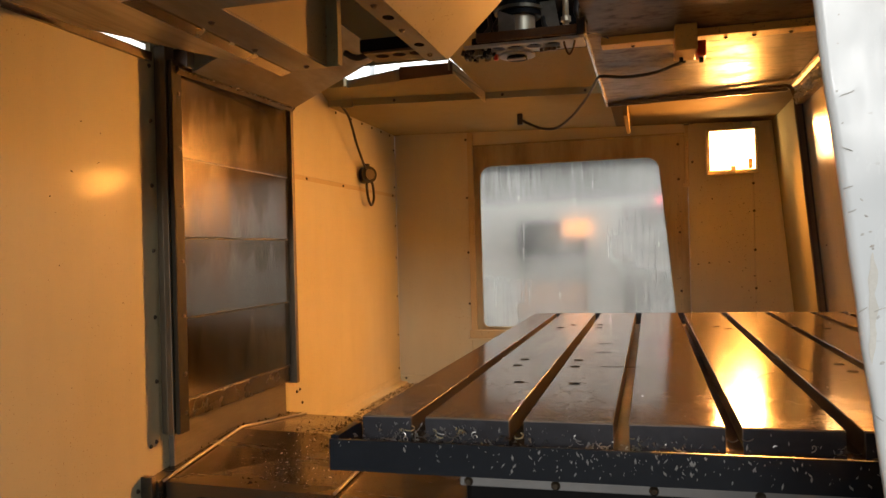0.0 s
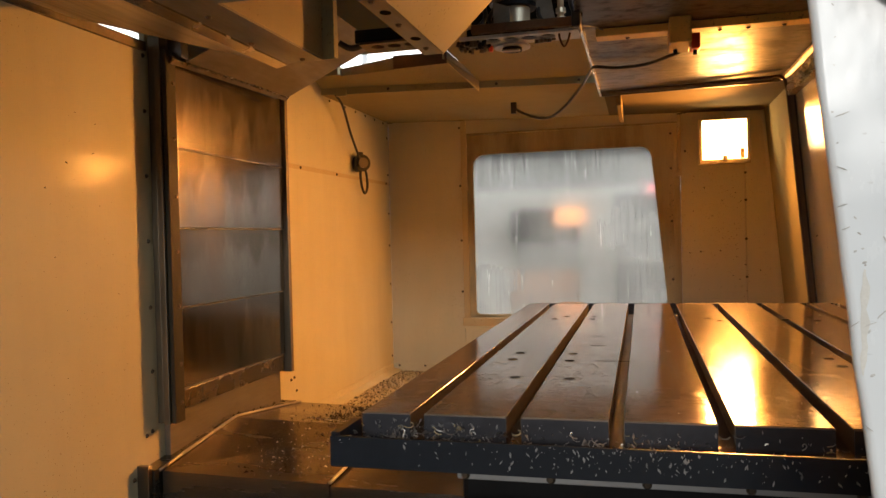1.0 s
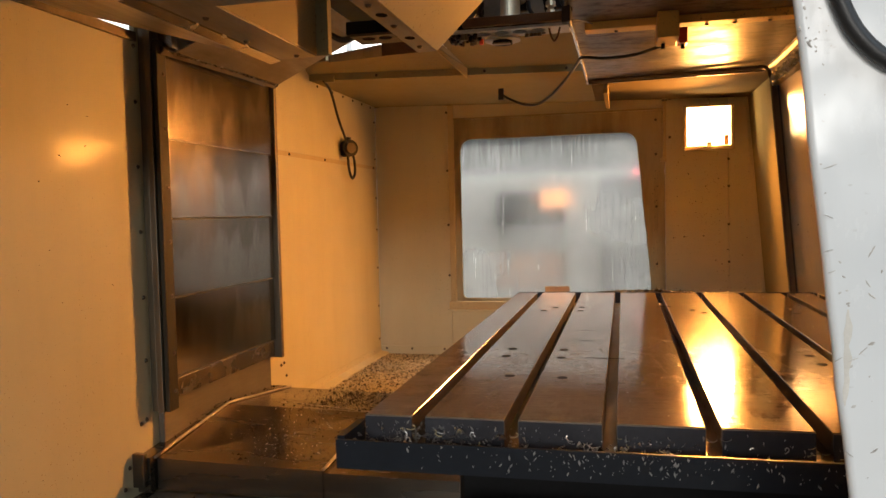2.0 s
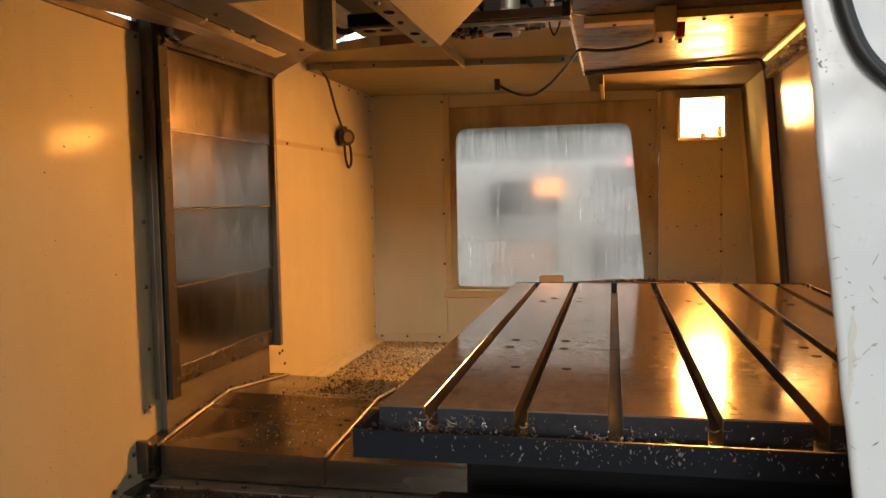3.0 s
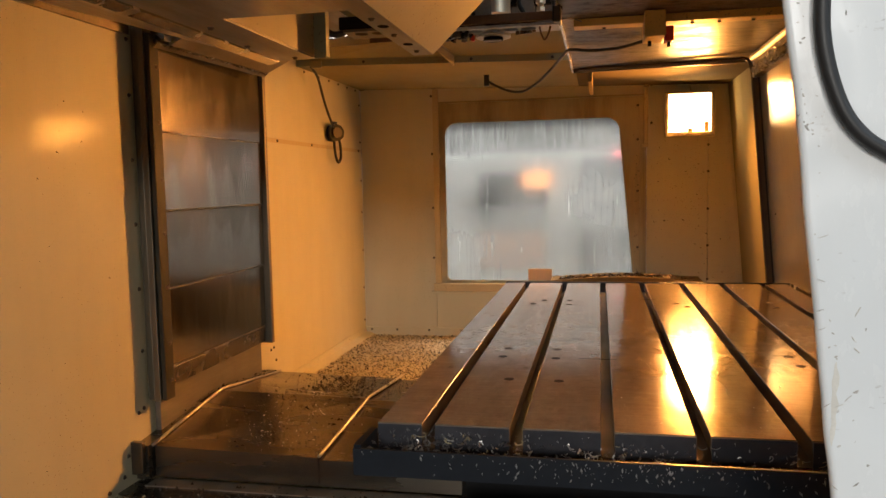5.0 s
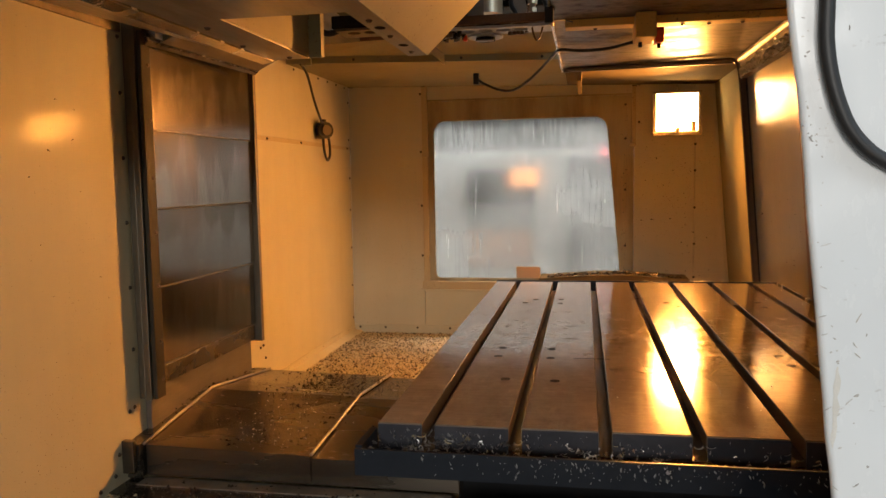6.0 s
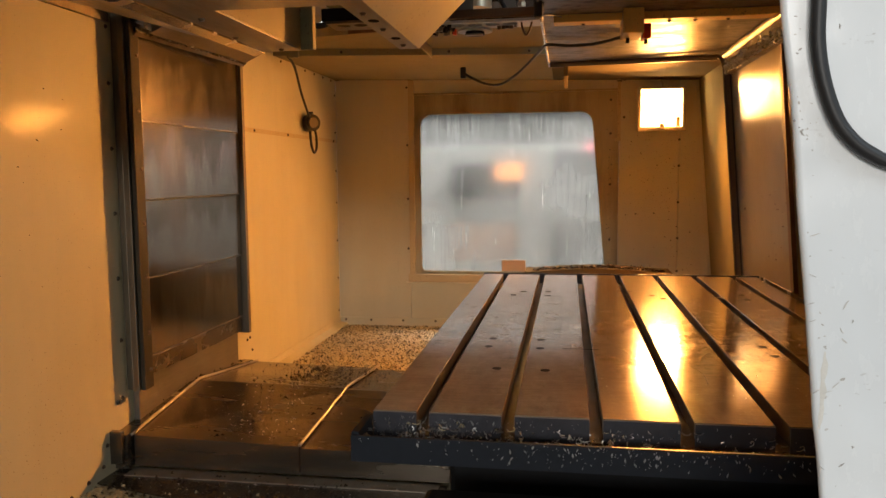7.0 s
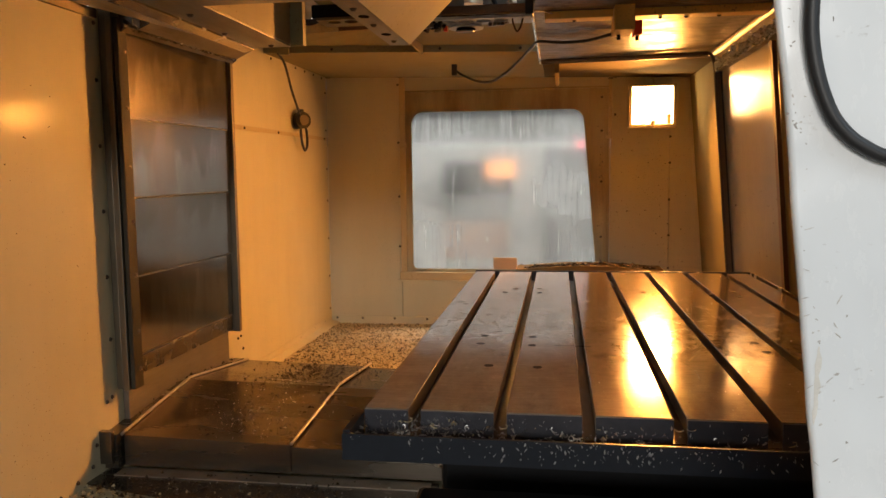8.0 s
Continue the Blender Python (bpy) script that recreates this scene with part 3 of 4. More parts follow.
floor = tagged(part("floor", box((LX, -0.45, 0.27), (1.15, FY, 0.326)), simple("cream_chip_pan", (0.52, 0.46, 0.30), 0.5, 0, 0.3, 25)), "cream chip pan floor scattered with swarf", "floor", kind="structure")

base = thing("machine_bed", "grey cast machine bed under the enclosure", "machine bed")
part("casting", box((LX + 0.02, -0.40, 0.0), (1.10, FY - 0.02, 0.2695), 0.01), BLACK, base)

# ---- hall around the machine ----
hall = thing("hall_shell", "plain light grey workshop hall", "hall", kind="structure")
part("hall_floor", box((-5, -6, -0.1), (5, 9, 0.0)), HALLFLOOR, hall)
part("hall_ceiling", box((-5, -6, 4.2), (5, 9, 4.3)), HALLWALL, hall)
part("hall_wall", box((-5.1, -6, 0), (-5, 9, 4.2)), HALLWALL, hall)
part("hall_wall", box((5, -6, 0), (5.1, 9, 4.2)), HALLWALL, hall)
part("hall_wall", box((-5, -6.1, 0), (5, -6, 4.2)), HALLWALL, hall)
part("hall_wall", box((-5, 9, 0), (5, 9.1, 4.2)), HALLWALL, hall)

# emissive panels added so that the gaps in the roof show bright
glow_panels = thing("hall_glow_panels", "glowing panels added high in the hall to brighten the roof gaps", "window", kind="structure")
GAP_GLOW = glow("gap_fill_glow", (0.92, 0.96, 1.0), 2.2)
for x0 in (-4.4, -3.2, -2.0, -0.8):
    part("pane", box((x0, 8.96, 2.9), (x0 + 1.1, 8.995, 4.05)), GAP_GLOW, glow_panels)
for y0 in (4.4, 5.6, 6.8):
    part("pane", box((-4.995, y0, 2.7), (-4.96, y0 + 1.1, 4.05)), GAP_GLOW, glow_panels)

# another machine seen through the milky window
mc = thing("neighbour_machine", "white machine tool with a dark rounded window", "machine")
MWHITE = simple("neighbour_white", (0.80, 0.81, 0.81), 0.4, 0, 0.08, 3)
MDARK = simple("neighbour_window_dark", (0.02, 0.02, 0.022), 0.25, 0, 0.3, 5)
part("body", box((-2.2, 5.1, 0.0), (2.2, 6.6, 1.47), 0.03), MWHITE, mc)
part("upper_band", box((-2.2, 5.25, 1.48), (2.2, 6.6, 1.95), 0.02), simple("neighbour_grey", (0.20, 0.21, 0.21), 0.5), mc)
part("side_window", box((-0.64, 5.04, 1.06), (-0.09, 5.095, 1.325), 0.03), MDARK, mc)
part("window_shade", box((-0.62, 5.05, 0.86), (-0.10, 5.095, 1.06), 0.02), simple("neighbour_window_grey", (0.42, 0.43, 0.42), 0.4), mc)
part("lamp", box((-0.285, 5.02, 1.195), (-0.055, 5.039, 1.325), 0.02), glow("neighbour_lamp", (1.0, 0.29, 0.0), 1.5), mc, "glowing orange lamp")
part("lower_panel", box((-0.66, 5.05, 0.54), (-0.11, 5.095, 0.85), 0.03), simple("neighbour_tan", (0.72, 0.46, 0.32), 0.5), mc)
part("grey_cabinet", box((0.16, 5.04, 0.3), (0.75, 5.095, 1.43), 0.02), simple("neighbour_cabinet", (0.48, 0.48, 0.50), 0.5), mc)
part("dark_screen", box((0.19, 5.02, 1.22), (0.75, 5.039, 1.42), 0.01), simple("neighbour_screen", (0.20, 0.20, 0.22), 0.3), mc)
part("ledge", box((0.30, 4.98, 1.175), (0.75, 5.039, 1.20), 0.005), MWHITE, mc)
part("ledge", box((0.20, 4.98, 0.895), (0.75, 5.039, 0.925), 0.005), MWHITE, mc)
part("signal_light", box((0.42, 4.99, 1.43), (0.48, 5.03, 1.47), 0.008), glow("red_signal", (1.0, 0.03, 0.08), 2.5), mc, "small red signal light")

# ---- lamp on the end wall ----
lamp = thing("work_lamp", "square warm work lamp fixed to the end wall", "lamp")
housing = part("housing", box((0.668, FY - 0.130, 1.478), (0.912, FY, 1.708), 0.006), CREAM_FLAT, lamp)
for lo, hi in (((0.662, 1.492), (0.679, 1.710)), ((0.900, 1.492), (0.917, 1.710)), ((0.6795, 1.699), (0.8995, 1.710))):
    part("rim", box((lo[0], FY - 0.150, lo[1]), (hi[0], FY - 0.1305, hi[1]), 0.002), STAINED, housing)
part("lower_frame", box((0.662, FY - 0.154, 1.470), (0.917, FY - 0.1305, 1.4915), 0.003), STAINED, lamp)
part("diffuser", box((0.680, FY - 0.142, 1.497), (0.899, FY - 0.1310, 1.698), 0.002), glow("warm_diffuser", (1.0, 0.66, 0.30), 14.0), lamp, "glowing warm white diffuser")
part("latch", box((0.778, FY - 0.176, 1.484), (0.802, FY - 0.1545, 1.512), 0.002), CREAM_FLAT, lamp)
part("lamp_clip", box((0.862, FY - 0.176, 1.494), (0.884, FY - 0.172, 1.545), 0.002), ORANGE, lamp)
part("wire", tube([(0.80, FY - 0.06, 1.705), (0.805, FY - 0.03, 1.74), (0.79, FY - 0.02, 1.765)], 0.004, 8, 5), CREAM_FLAT, lamp, smooth=True)

# ---- telescopic shutter on the column side ----
shutter = thing("telescopic_shutter", "brushed steel telescopic way cover with dark oil runs", "way cover")
SX = -1.04
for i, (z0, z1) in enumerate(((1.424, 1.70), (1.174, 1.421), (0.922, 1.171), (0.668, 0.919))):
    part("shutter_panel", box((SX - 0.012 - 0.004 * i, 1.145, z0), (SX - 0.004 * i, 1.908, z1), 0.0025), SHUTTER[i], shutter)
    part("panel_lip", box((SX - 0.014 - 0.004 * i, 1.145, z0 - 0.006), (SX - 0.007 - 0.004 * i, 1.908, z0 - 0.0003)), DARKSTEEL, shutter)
part("end_plate", box((SX - 0.035, 1.145, 0.60), (SX - 0.016, 1.905, 0.661), 0.003), COVER, shutter)
part("top_seal", box((SX - 0.01, 1.145, 1.690), (SX + 0.012, 1.86, 1.705), 0.003), RUBBER, shutter)

post = thing("shutter_post", "dark folded steel guide post beside the shutter", "guide post")
part("outer_channel", box((LX + 0.002, 1.120, 0.57), (LX + 0.024, 1.16, 1.765), 0.002), DARKSTEEL, post)
part("inner_channel", box((LX + 0.028, 1.112, 0.568), (LX + 0.048, 1.16, 1.775), 0.002), DARKSTEEL, post)
part("front_flange", box((LX + 0.049, 1.122, 0.57), (LX + 0.064, 1.172, 1.72), 0.002), FLANGE, post, "brown greasy flange")
screws(post, [(LX + 0.064, 1.155, z) for z in (1.62, 1.45, 1.27, 1.1, 0.93, 0.75, 0.63)], (1, 0, 0))
post = thing("shutter_post", "narrow dark steel guide strip at the shutter's far edge", "guide post")
part("channel", box((LX + 0.002, 1.911, 0.592), (SX + 0.012, 1.935, 1.70), 0.002), DARKSTEEL, post)
part("flange", box((LX + 0.002, 1.9355, 0.600), (SX - 0.03, 1.95, 1.70), 0.002), COVER, post)
screws(post, [(LX + 0.004, 1.962, z) for z in (1.6, 1.4, 1.2, 1.0, 0.8, 0.66)], (1, 0, 0))

plate = tagged(part("apron_plate", box((LX + 0.002, 1.15, 0.455), (LX + 0.022, 1.908, 0.602), 0.002), APRON), "grey steel apron plate below the shutter", "plate")

skirt = thing("skirt_sheet", "grey sloping sheet metal above the shutter", "guard sheet")
part("sheet", sheet([(-1.015, 1.20, 1.695), (-0.971, 1.835, 1.692), (-0.60, 1.835, 1.865), (-0.60, 1.20, 1.865)], 0.004), SHEET, skirt)
part("fold", sheet([(-1.02, 1.14, 1.693), (-0.971, 1.835, 1.690), (-0.985, 1.838, 1.676), (-1.034, 1.14, 1.679)], 0.004), DARKSTEEL, skirt)
part("bracket", box((-1.055, 1.158, 1.70), (-1.005, 1.20, 1.760), 0.002), STEEL, skirt)

# ---- low way cover on the floor ----
cover = thing("floor_way_cover", "dark oily peaked steel way cover with bright edge rails", "way cover")


def cover_section(ends):
    """A peaked cover between two cross sections (x, near, bend and far heights)."""
    b = bmesh.new()
    rings = [[b.verts.new((x, y, z)) for y, z in ((1.065, 0.345), (1.065, n), (yb, m), (2.01, f), (2.01, 0.32))] for x, n, yb, m, f in ends]
    b.faces.new(rings[0])
    b.faces.new(rings[1][::-1])
    for i in range(5):
        b.faces.new((rings[0][i], rings[1][i], rings[1][(i + 1) % 5], rings[0][(i + 1) % 5]))
    return b


part("cover_panel", cover_section(((-1.05, 0.442, 1.49, 0.504, 0.446), (-0.512, 0.432, 1.57, 0.470, 0.432))), COVER, cover)
part("cover_panel", cover_section(((-0.508, 0.426, 1.57, 0.464, 0.426), (0.50, 0.420, 1.60, 0.452, 0.42))), COVER, cover)
part("side_box", extrude([(1.035, 0.345), (1.035, 0.452), (1.48, 0.498), (2.0, 0.455), (2.0, 0.32)], 0, -1.098, -1.055), COVER, cover)
part("side_front", box((-1.112, 1.014, 0.365), (-1.062, 1.034, 0.468), 0.002), COVER, cover)
part("edge_rail", tube([(-1.052, 1.055, 0.447), (-1.05, 1.2, 0.468), (-1.046, 1.46, 0.503), (-1.044, 1.51, 0.507), (-1.042, 1.62, 0.494), (-1.040, 2.01, 0.450)], 0.005, 8, 5), RAIL, cover, "bright worn edge rail", smooth=True)
part("edge_rail", tube([(-0.508, 1.064, 0.437), (-0.508, 1.2, 0.447), (-0.508, 1.54, 0.472), (-0.508, 1.59, 0.473), (-0.508, 1.70, 0.464), (-0.508, 2.06, 0.433)], 0.005, 8, 5), RAIL, cover, "bright worn edge rail", smooth=True)
pan = thing("pan_ledge", "dark oily ledge in front of the way cover", "ledge")
part("ledge_sheet", sheet([(-1.10, 0.94, 0.3335), (-0.5, 0.80, 0.3335), (-0.06, 0.70, 0.3335), (-0.06, 1.06, 0.3335), (-1.10, 1.06, 0.3335)], 0.005), COVER, pan)
part("rear_strip", box((-1.05, 1.0, 0.3365), (-0.08, 1.062, 0.3405), 0.001), SHEET, pan)

# ---- machine table ----
table = thing("machine_table", "ground steel machine table with seven T-slots", "machine table")
TL, TW, TT = 1.553, 0.90, 0.900


def table_profile():
    pts = [(0.0, TT - 0.0015), (0.0015, TT)]
    for i in range(7):
        c = 0.075 + 0.125 * i
        a, w = 0.009, 0.0155
        pts += [(c - a - 0.001, TT), (c - a, TT - 0.001), (c - a, TT - 0.022), (c - w, TT - 0.022), (c - w, TT - 0.036),
                (c + w, TT - 0.036), (c + w, TT - 0.022), (c + a, TT - 0.022), (c + a, TT - 0.001), (c + a + 0.001, TT)]
    pts += [(TW - 0.0015, TT), (TW, TT - 0.0015), (TW, TT - 0.046), (0.0, TT - 0.046)]
    return pts


# inner slot faces get a darker steel, with the slots' shade in its colour
SLOTSTEEL = steel("shaded_slot_steel", (0.24, 0.19, 0.14), 0.36, 1, (0.07, 0.05, 0.035), 0.6, 0.6)
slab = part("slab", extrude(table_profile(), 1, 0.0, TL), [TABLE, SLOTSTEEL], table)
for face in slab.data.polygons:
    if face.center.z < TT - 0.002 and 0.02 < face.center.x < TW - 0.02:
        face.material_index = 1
# near end faces, much darker than the table top
ENDFACE = simple("dark_table_end", (0.055, 0.055, 0.065), 0.33, 0.3, 0.4, 20)
tr = part("trough", extrude([(0, 0.852), (-0.083, 0.852), (-0.083, 0.8885), (-0.078, 0.8885), (-0.078, 0.857), (0, 0.857)], 0, -0.011, 0.93), TROUGH, table, "blue-black chip trough")
part("trough_end", box((-0.011, -0.078, 0.857), (-0.0008, -0.0006, 0.8925)), TROUGH, tr)
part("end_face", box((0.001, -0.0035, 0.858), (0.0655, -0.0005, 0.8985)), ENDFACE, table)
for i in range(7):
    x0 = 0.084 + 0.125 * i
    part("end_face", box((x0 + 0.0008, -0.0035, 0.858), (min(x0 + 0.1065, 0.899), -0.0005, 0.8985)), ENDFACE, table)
part("far_trough", extrude([(TL, 0.85), (TL + 0.10, 0.85), (TL + 0.10, 0.892), (TL + 0.095, 0.892), (TL + 0.095, 0.856), (TL, 0.856)], 0, -0.011, 0.93), TROUGH, table)
part("side_rail", box((TW + 0.012, -0.02, 0.885), (TW + 0.02, TL, 0.902)), BRASSY, table)

saddle = thing("saddle", "black oily saddle casting under the table", "casting")
part("body", box((0.080, 0.215, 0.33), (0.90, 1.5, 0.8535), 0.01), BLACK, saddle)
part("bolted_strip", box((0.079, 0.190, 0.756), (0.88, 0.2145, 0.770), 0.002), simple("grey_strip_paint", (0.30, 0.30, 0.30), 0.5), saddle, "pale grey bolted strip")
screws(saddle, [(x, 0.19, 0.763) for x in (0.092, 0.222, 0.36, 0.50, 0.64)], (0, -1, 0))
part("bellows_cover", box((0.07, -0.30, 0.33), (1.0, 0.05, 0.765), 0.01), BLACK, saddle)

# ---- guard frame hanging above the table ----
guard = thing("head_guard", "bent sheet metal guard frame hanging above the table", "guard")
GZ = 1.55
part("bottom_plate", box((-0.478, -0.44, GZ), (-0.075, 0.285, GZ + 0.004)), SHEET, guard)
part("rim", box((-0.478, 0.285, GZ), (-0.362, 0.752, GZ + 0.004)), SHEET, guard)
part("rim_fold", extrude([(-0.482, GZ - 0.003), (-0.478, GZ - 0.003), (-0.455, GZ + 0.0), (-0.455, GZ - 0.004), (-0.482, GZ - 0.010)], 1, -0.44, 0.752), BRASSY, guard)
part("slanting_sheet", sheet([(-0.478, -0.44, GZ + 0.002), (-0.478, 0.752, GZ + 0.002), (-1.06, 0.752, GZ + 0.170), (-1.06, -0.44, GZ + 0.170)], 0.004), SHEET, guard)
part("upstand", box((-0.364, 0.285, GZ + 0.004), (-0.360, 0.748, GZ + 0.19)), CREAM_FLAT, guard)
part("end_plate", box((-0.3595, 0.744, GZ), (-0.322, 0.748, GZ + 0.20)), BAY, guard)
part("end_plate_fold", box((-0.326, 0.725, GZ), (-0.322, 0.7435, GZ + 0.20)), BAY, guard)
part("slotted_strip", box((-0.122, 0.285, GZ), (-0.076, 0.785, GZ + 0.004)), SHEET, guard)
part("slanting_plate", sheet([(-0.076, -0.44, GZ + 0.002), (-0.076, 0.785, GZ + 0.002), (0.130, 0.80, GZ + 0.205), (0.130, -0.44, GZ + 0.205)], 0.004), CREAM, guard)
screws(guard, [(x, y, GZ) for x, y in ((-0.42, 0.35), (-0.44, 0.55), (-0.468, 0.71), (-0.40, 0.72), (-0.1, 0.52), (-0.1, 0.72), (-0.1, 0.36))], (0, 0, -1))
for y in (0.42, 0.62):
    b = rod((0, 0, GZ - 0.0006), (0, 0, GZ + 0.001), 0.011, 18)
    for v in b.verts:
        v.co.x, v.co.y = v.co.x - 0.099, v.co.y * 1.35 + y + 0.015
    part("slot_hole", b, HOLE, guard)

# ---- tool changer ----
tc = thing("tool_changer", "dark tool changer arm with a row of round pockets", "tool changer")
part("bar", box((-0.10, 1.206, 1.7015), (0.190, 1.224, 1.727), 0.003), RUST, tc, "rusty support bar")
part("end_block", box((0.184, 1.200, 1.694), (0.208, 1.27, 1.742), 0.004), RUBBER, tc)


def pocket_plate(x0, holes, x1, y0, y1, z0, z1, r):
    """A plate made of one cell a pocket, each with a round hole through it, and a plain strip at both ends."""
    bm = bmesh.new()
    half = abs(holes[0] - holes[1]) / 2
    for h in holes:
        cy = y0 + 0.040
        rings = []
        for z in (z0, z1):
            outer, inner = [], []
            for i in range(32):
                a = 2 * math.pi * i / 32 + math.pi / 4
                c, d = math.cos(a), math.sin(a)
                m = max(abs(c), abs(d))
                px, py = c / m, d / m
                outer.append(bm.verts.new((h + px * half, cy + py * ((y1 - cy) if py > 0 else (cy - y0)), z)))
                inner.append(bm.verts.new((h + r * c, cy + r * d, z)))
            rings.append((outer, inner))
        (o0, i0), (o1, i1) = rings
        for i in range(32):
            k2 = (i + 1) % 32
            bm.faces.new((o0[i], o0[k2], i0[k2], i0[i]))
            bm.faces.new((o1[i], i1[i], i1[k2], o1[k2]))
            bm.faces.new((i0[i], i0[k2], i1[k2], i1[i]))
            bm.faces.new((o0[i], o1[i], o1[k2], o0[k2]))
    lo, hi = min(holes) - half, max(holes) + half
    if lo - x0 > 0.002:
        box((x0, y0, z0), (lo - 0.0002, y1, z1), 0.0, bm)
    if x1 - hi > 0.002:
        box((hi + 0.0002, y0, z0), (x1, y1, z1), 0.0, bm)
    return bm


holes_a = [0.111 - 0.053 * i for i in range(5)]
holes_b = [-0.245 - 0.053 * i for i in range(4)]
plate_a = part("pocket_plate", pocket_plate(-0.14, holes_a, 0.200, 1.227, 1.325, 1.692, 1.700, 0.0225), PLATE, tc, "pale grey pocket plate")
plate_b = part("pocket_plate", pocket_plate(-0.45, holes_b, -0.215, 1.232, 1.345, 1.706, 1.714, 0.021), DARKSTEEL, tc, "black pocket plate")
for x in holes_a:
    part("pocket", rod((x, 1.267, 1.7005), (x, 1.267, 1.725), 0.024, 20), HOLE, plate_a)
for x in holes_b:
    part("pocket", rod((x, 1.272, 1.7145), (x, 1.272, 1.7170), 0.024, 20), HOLE, plate_b)
part("gripper_ring", rod((-0.004, 1.345, 1.6855), (-0.004, 1.345, 1.6915), 0.054, 28), PLATE, tc)
part("gripper", rod((-0.004, 1.345, 1.6765), (-0.004, 1.345, 1.6855), 0.03, 20), BLACK, tc)
part("gripper_jaw", box((-0.032, 1.315, 1.6725), (0.022, 1.34, 1.6765), 0.002), DARKSTEEL, tc)
part("drive_box", box((-0.47, 1.25, 1.7175), (-0.23, 1.345, 1.757), 0.004), BLACK, tc)
part("hook", tube([(0.146, 1.25, 1.702), (0.147, 1.25, 1.680), (0.158, 1.25, 1.655), (0.170, 1.25, 1.670), (0.178, 1.25, 1.702)], 0.003, 8, 5), RUST, tc, smooth=True)
random.seed(11)
for i in range(40):
    x = -0.150 + 0.009 * (i % 10) + random.uniform(-0.004, 0.004)
    y = 1.25 + 0.025 * (i // 10)
    h = random.uniform(0.005, 0.020)
    part("tool_clip", rod((x, y, 1.692 - h), (x + random.uniform(-0.006, 0.006), y, 1.6925), random.uniform(0.004, 0.008), 8), random.choice((BLACK, DARKSTEEL, RUBBER)), tc)
for x in (0.075, 0.088, 0.10, 0.112, 0.125):
    part("tool_clip", rod((x, 1.30, 1.680 + random.uniform(0, 0.008)), (x, 1.30, 1.6925), 0.006, 8), DARKSTEEL, tc)
part("orange_tag", box((-0.070, 1.315, 1.674), (-0.058, 1.327, 1.6915), 0.002), RED, tc, "orange plastic tag")
part("chain", tube([(-0.45, 1.28, 1.722), (-0.475, 1.28, 1.712), (-0.50, 1.28, 1.713), (-0.53, 1.28, 1.730)], 0.010, 8, 5), RUBBER, tc, smooth=True)
part("wire", tube([(0.205, 1.26, 1.712), (0.215, 1.28, 1.716), (0.235, 1.35, 1.728), (0.26, 1.42, 1.735)], 0.002, 6, 6), RUBBER, tc)

sp = thing("spindle_head", "dark spindle head with a bright machined nose", "spindle")
part("nose", rod((-0.004, 1.42, 1.770), (-0.004, 1.42, 1.822), 0.045, 40), TURNED, sp, "bright turned nose", smooth=False)
part("collar", rod((-0.006, 1.42, 1.822), (-0.006, 1.42, 1.88), 0.066, 32), BLACK, sp)
part("carriage", box((-0.17, 1.52, 1.815), (0.185, 1.82, 2.20), 0.01), BLACK, sp)
part("body", box((-0.10, 1.38, 1.86), (0.19, 1.80, 2.20), 0.01), BLACK, sp)
part("coolant_pipe", rod((0.137, 1.40, 1.763), (0.137, 1.40, 1.98), 0.0095), TURNED, sp, smooth=True)
part("side_bracket", sheet([(0.075, 1.40, 1.745), (0.125, 1.40, 1.745), (0.105, 1.40, 1.86), (0.060, 1.40, 1.86)], 0.005), SHEET, sp)
part("pipe_clamp", rod((0.137, 1.40, 1.792), (0.137, 1.40, 1.806), 0.015, 12), TURNED, sp)
part("pipe_nut", rod((0.137, 1.40, 1.768), (0.137, 1.40, 1.780), 0.014, 6), TURNED, sp)
for _p in (((0.06, 1.40, 1.735), (0.085, 1.385, 1.760), (0.070, 1.40, 1.80), (0.085, 1.42, 1.87)),
           ((-0.09, 1.38, 1.735), (-0.115, 1.38, 1.760), (-0.095, 1.40, 1.80), (-0.11, 1.44, 1.87)),
           ((0.175, 1.36, 1.735), (0.182, 1.37, 1.775), (0.168, 1.39, 1.82), (0.175, 1.44, 1.89)),
           ((-0.07, 1.36, 1.733), (-0.062, 1.37, 1.752), (-0.078, 1.38, 1.79), (-0.06, 1.44, 1.85))):
    part("coolant_hose", tube(_p, 0.0075, 10, 6), RUBBER, sp, smooth=True)
part("flange_ring", rod((-0.006, 1.42, 1.836), (-0.006, 1.42, 1.846), 0.078, 32), DARKSTEEL, sp)
part("cable_gland", rod((0.200, 1.285, 1.742), (0.200, 1.285, 1.775), 0.010, 12), RUBBER, sp)
part("gland_band", rod((0.200, 1.285, 1.757), (0.200, 1.285, 1.764), 0.0108, 12), simple("yellow_band", (0.65, 0.48, 0.05), 0.5), sp, "yellow band")
part("bracket", sheet([(-0.06, 1.35, 1.735), (-0.01, 1.35, 1.725), (-0.01, 1.35, 1.81), (-0.06, 1.35, 1.83)], 0.004), SHEET, sp)

# ---- ochre beam with limit switch ----
beam = thing("switch_beam", "ochre painted steel beam with a limit switch", "beam")
part("bar", box((0.235, 1.470, 1.728), (0.93, 1.535, 1.7525), 0.003), ORANGE, beam)
blockp = part("block", box((0.450, 1.405, 1.676), (0.513, 1.545, 1.7532), 0.004), ORANGE, beam)
part("switch", box((0.5145, 1.46, 1.668), (0.540, 1.52, 1.714), 0.003), RED, beam, "red limit switch")
part("plunger", rod((0.47, 1.50, 1.660), (0.47, 1.50, 1.677), 0.006), BLACK, blockp)
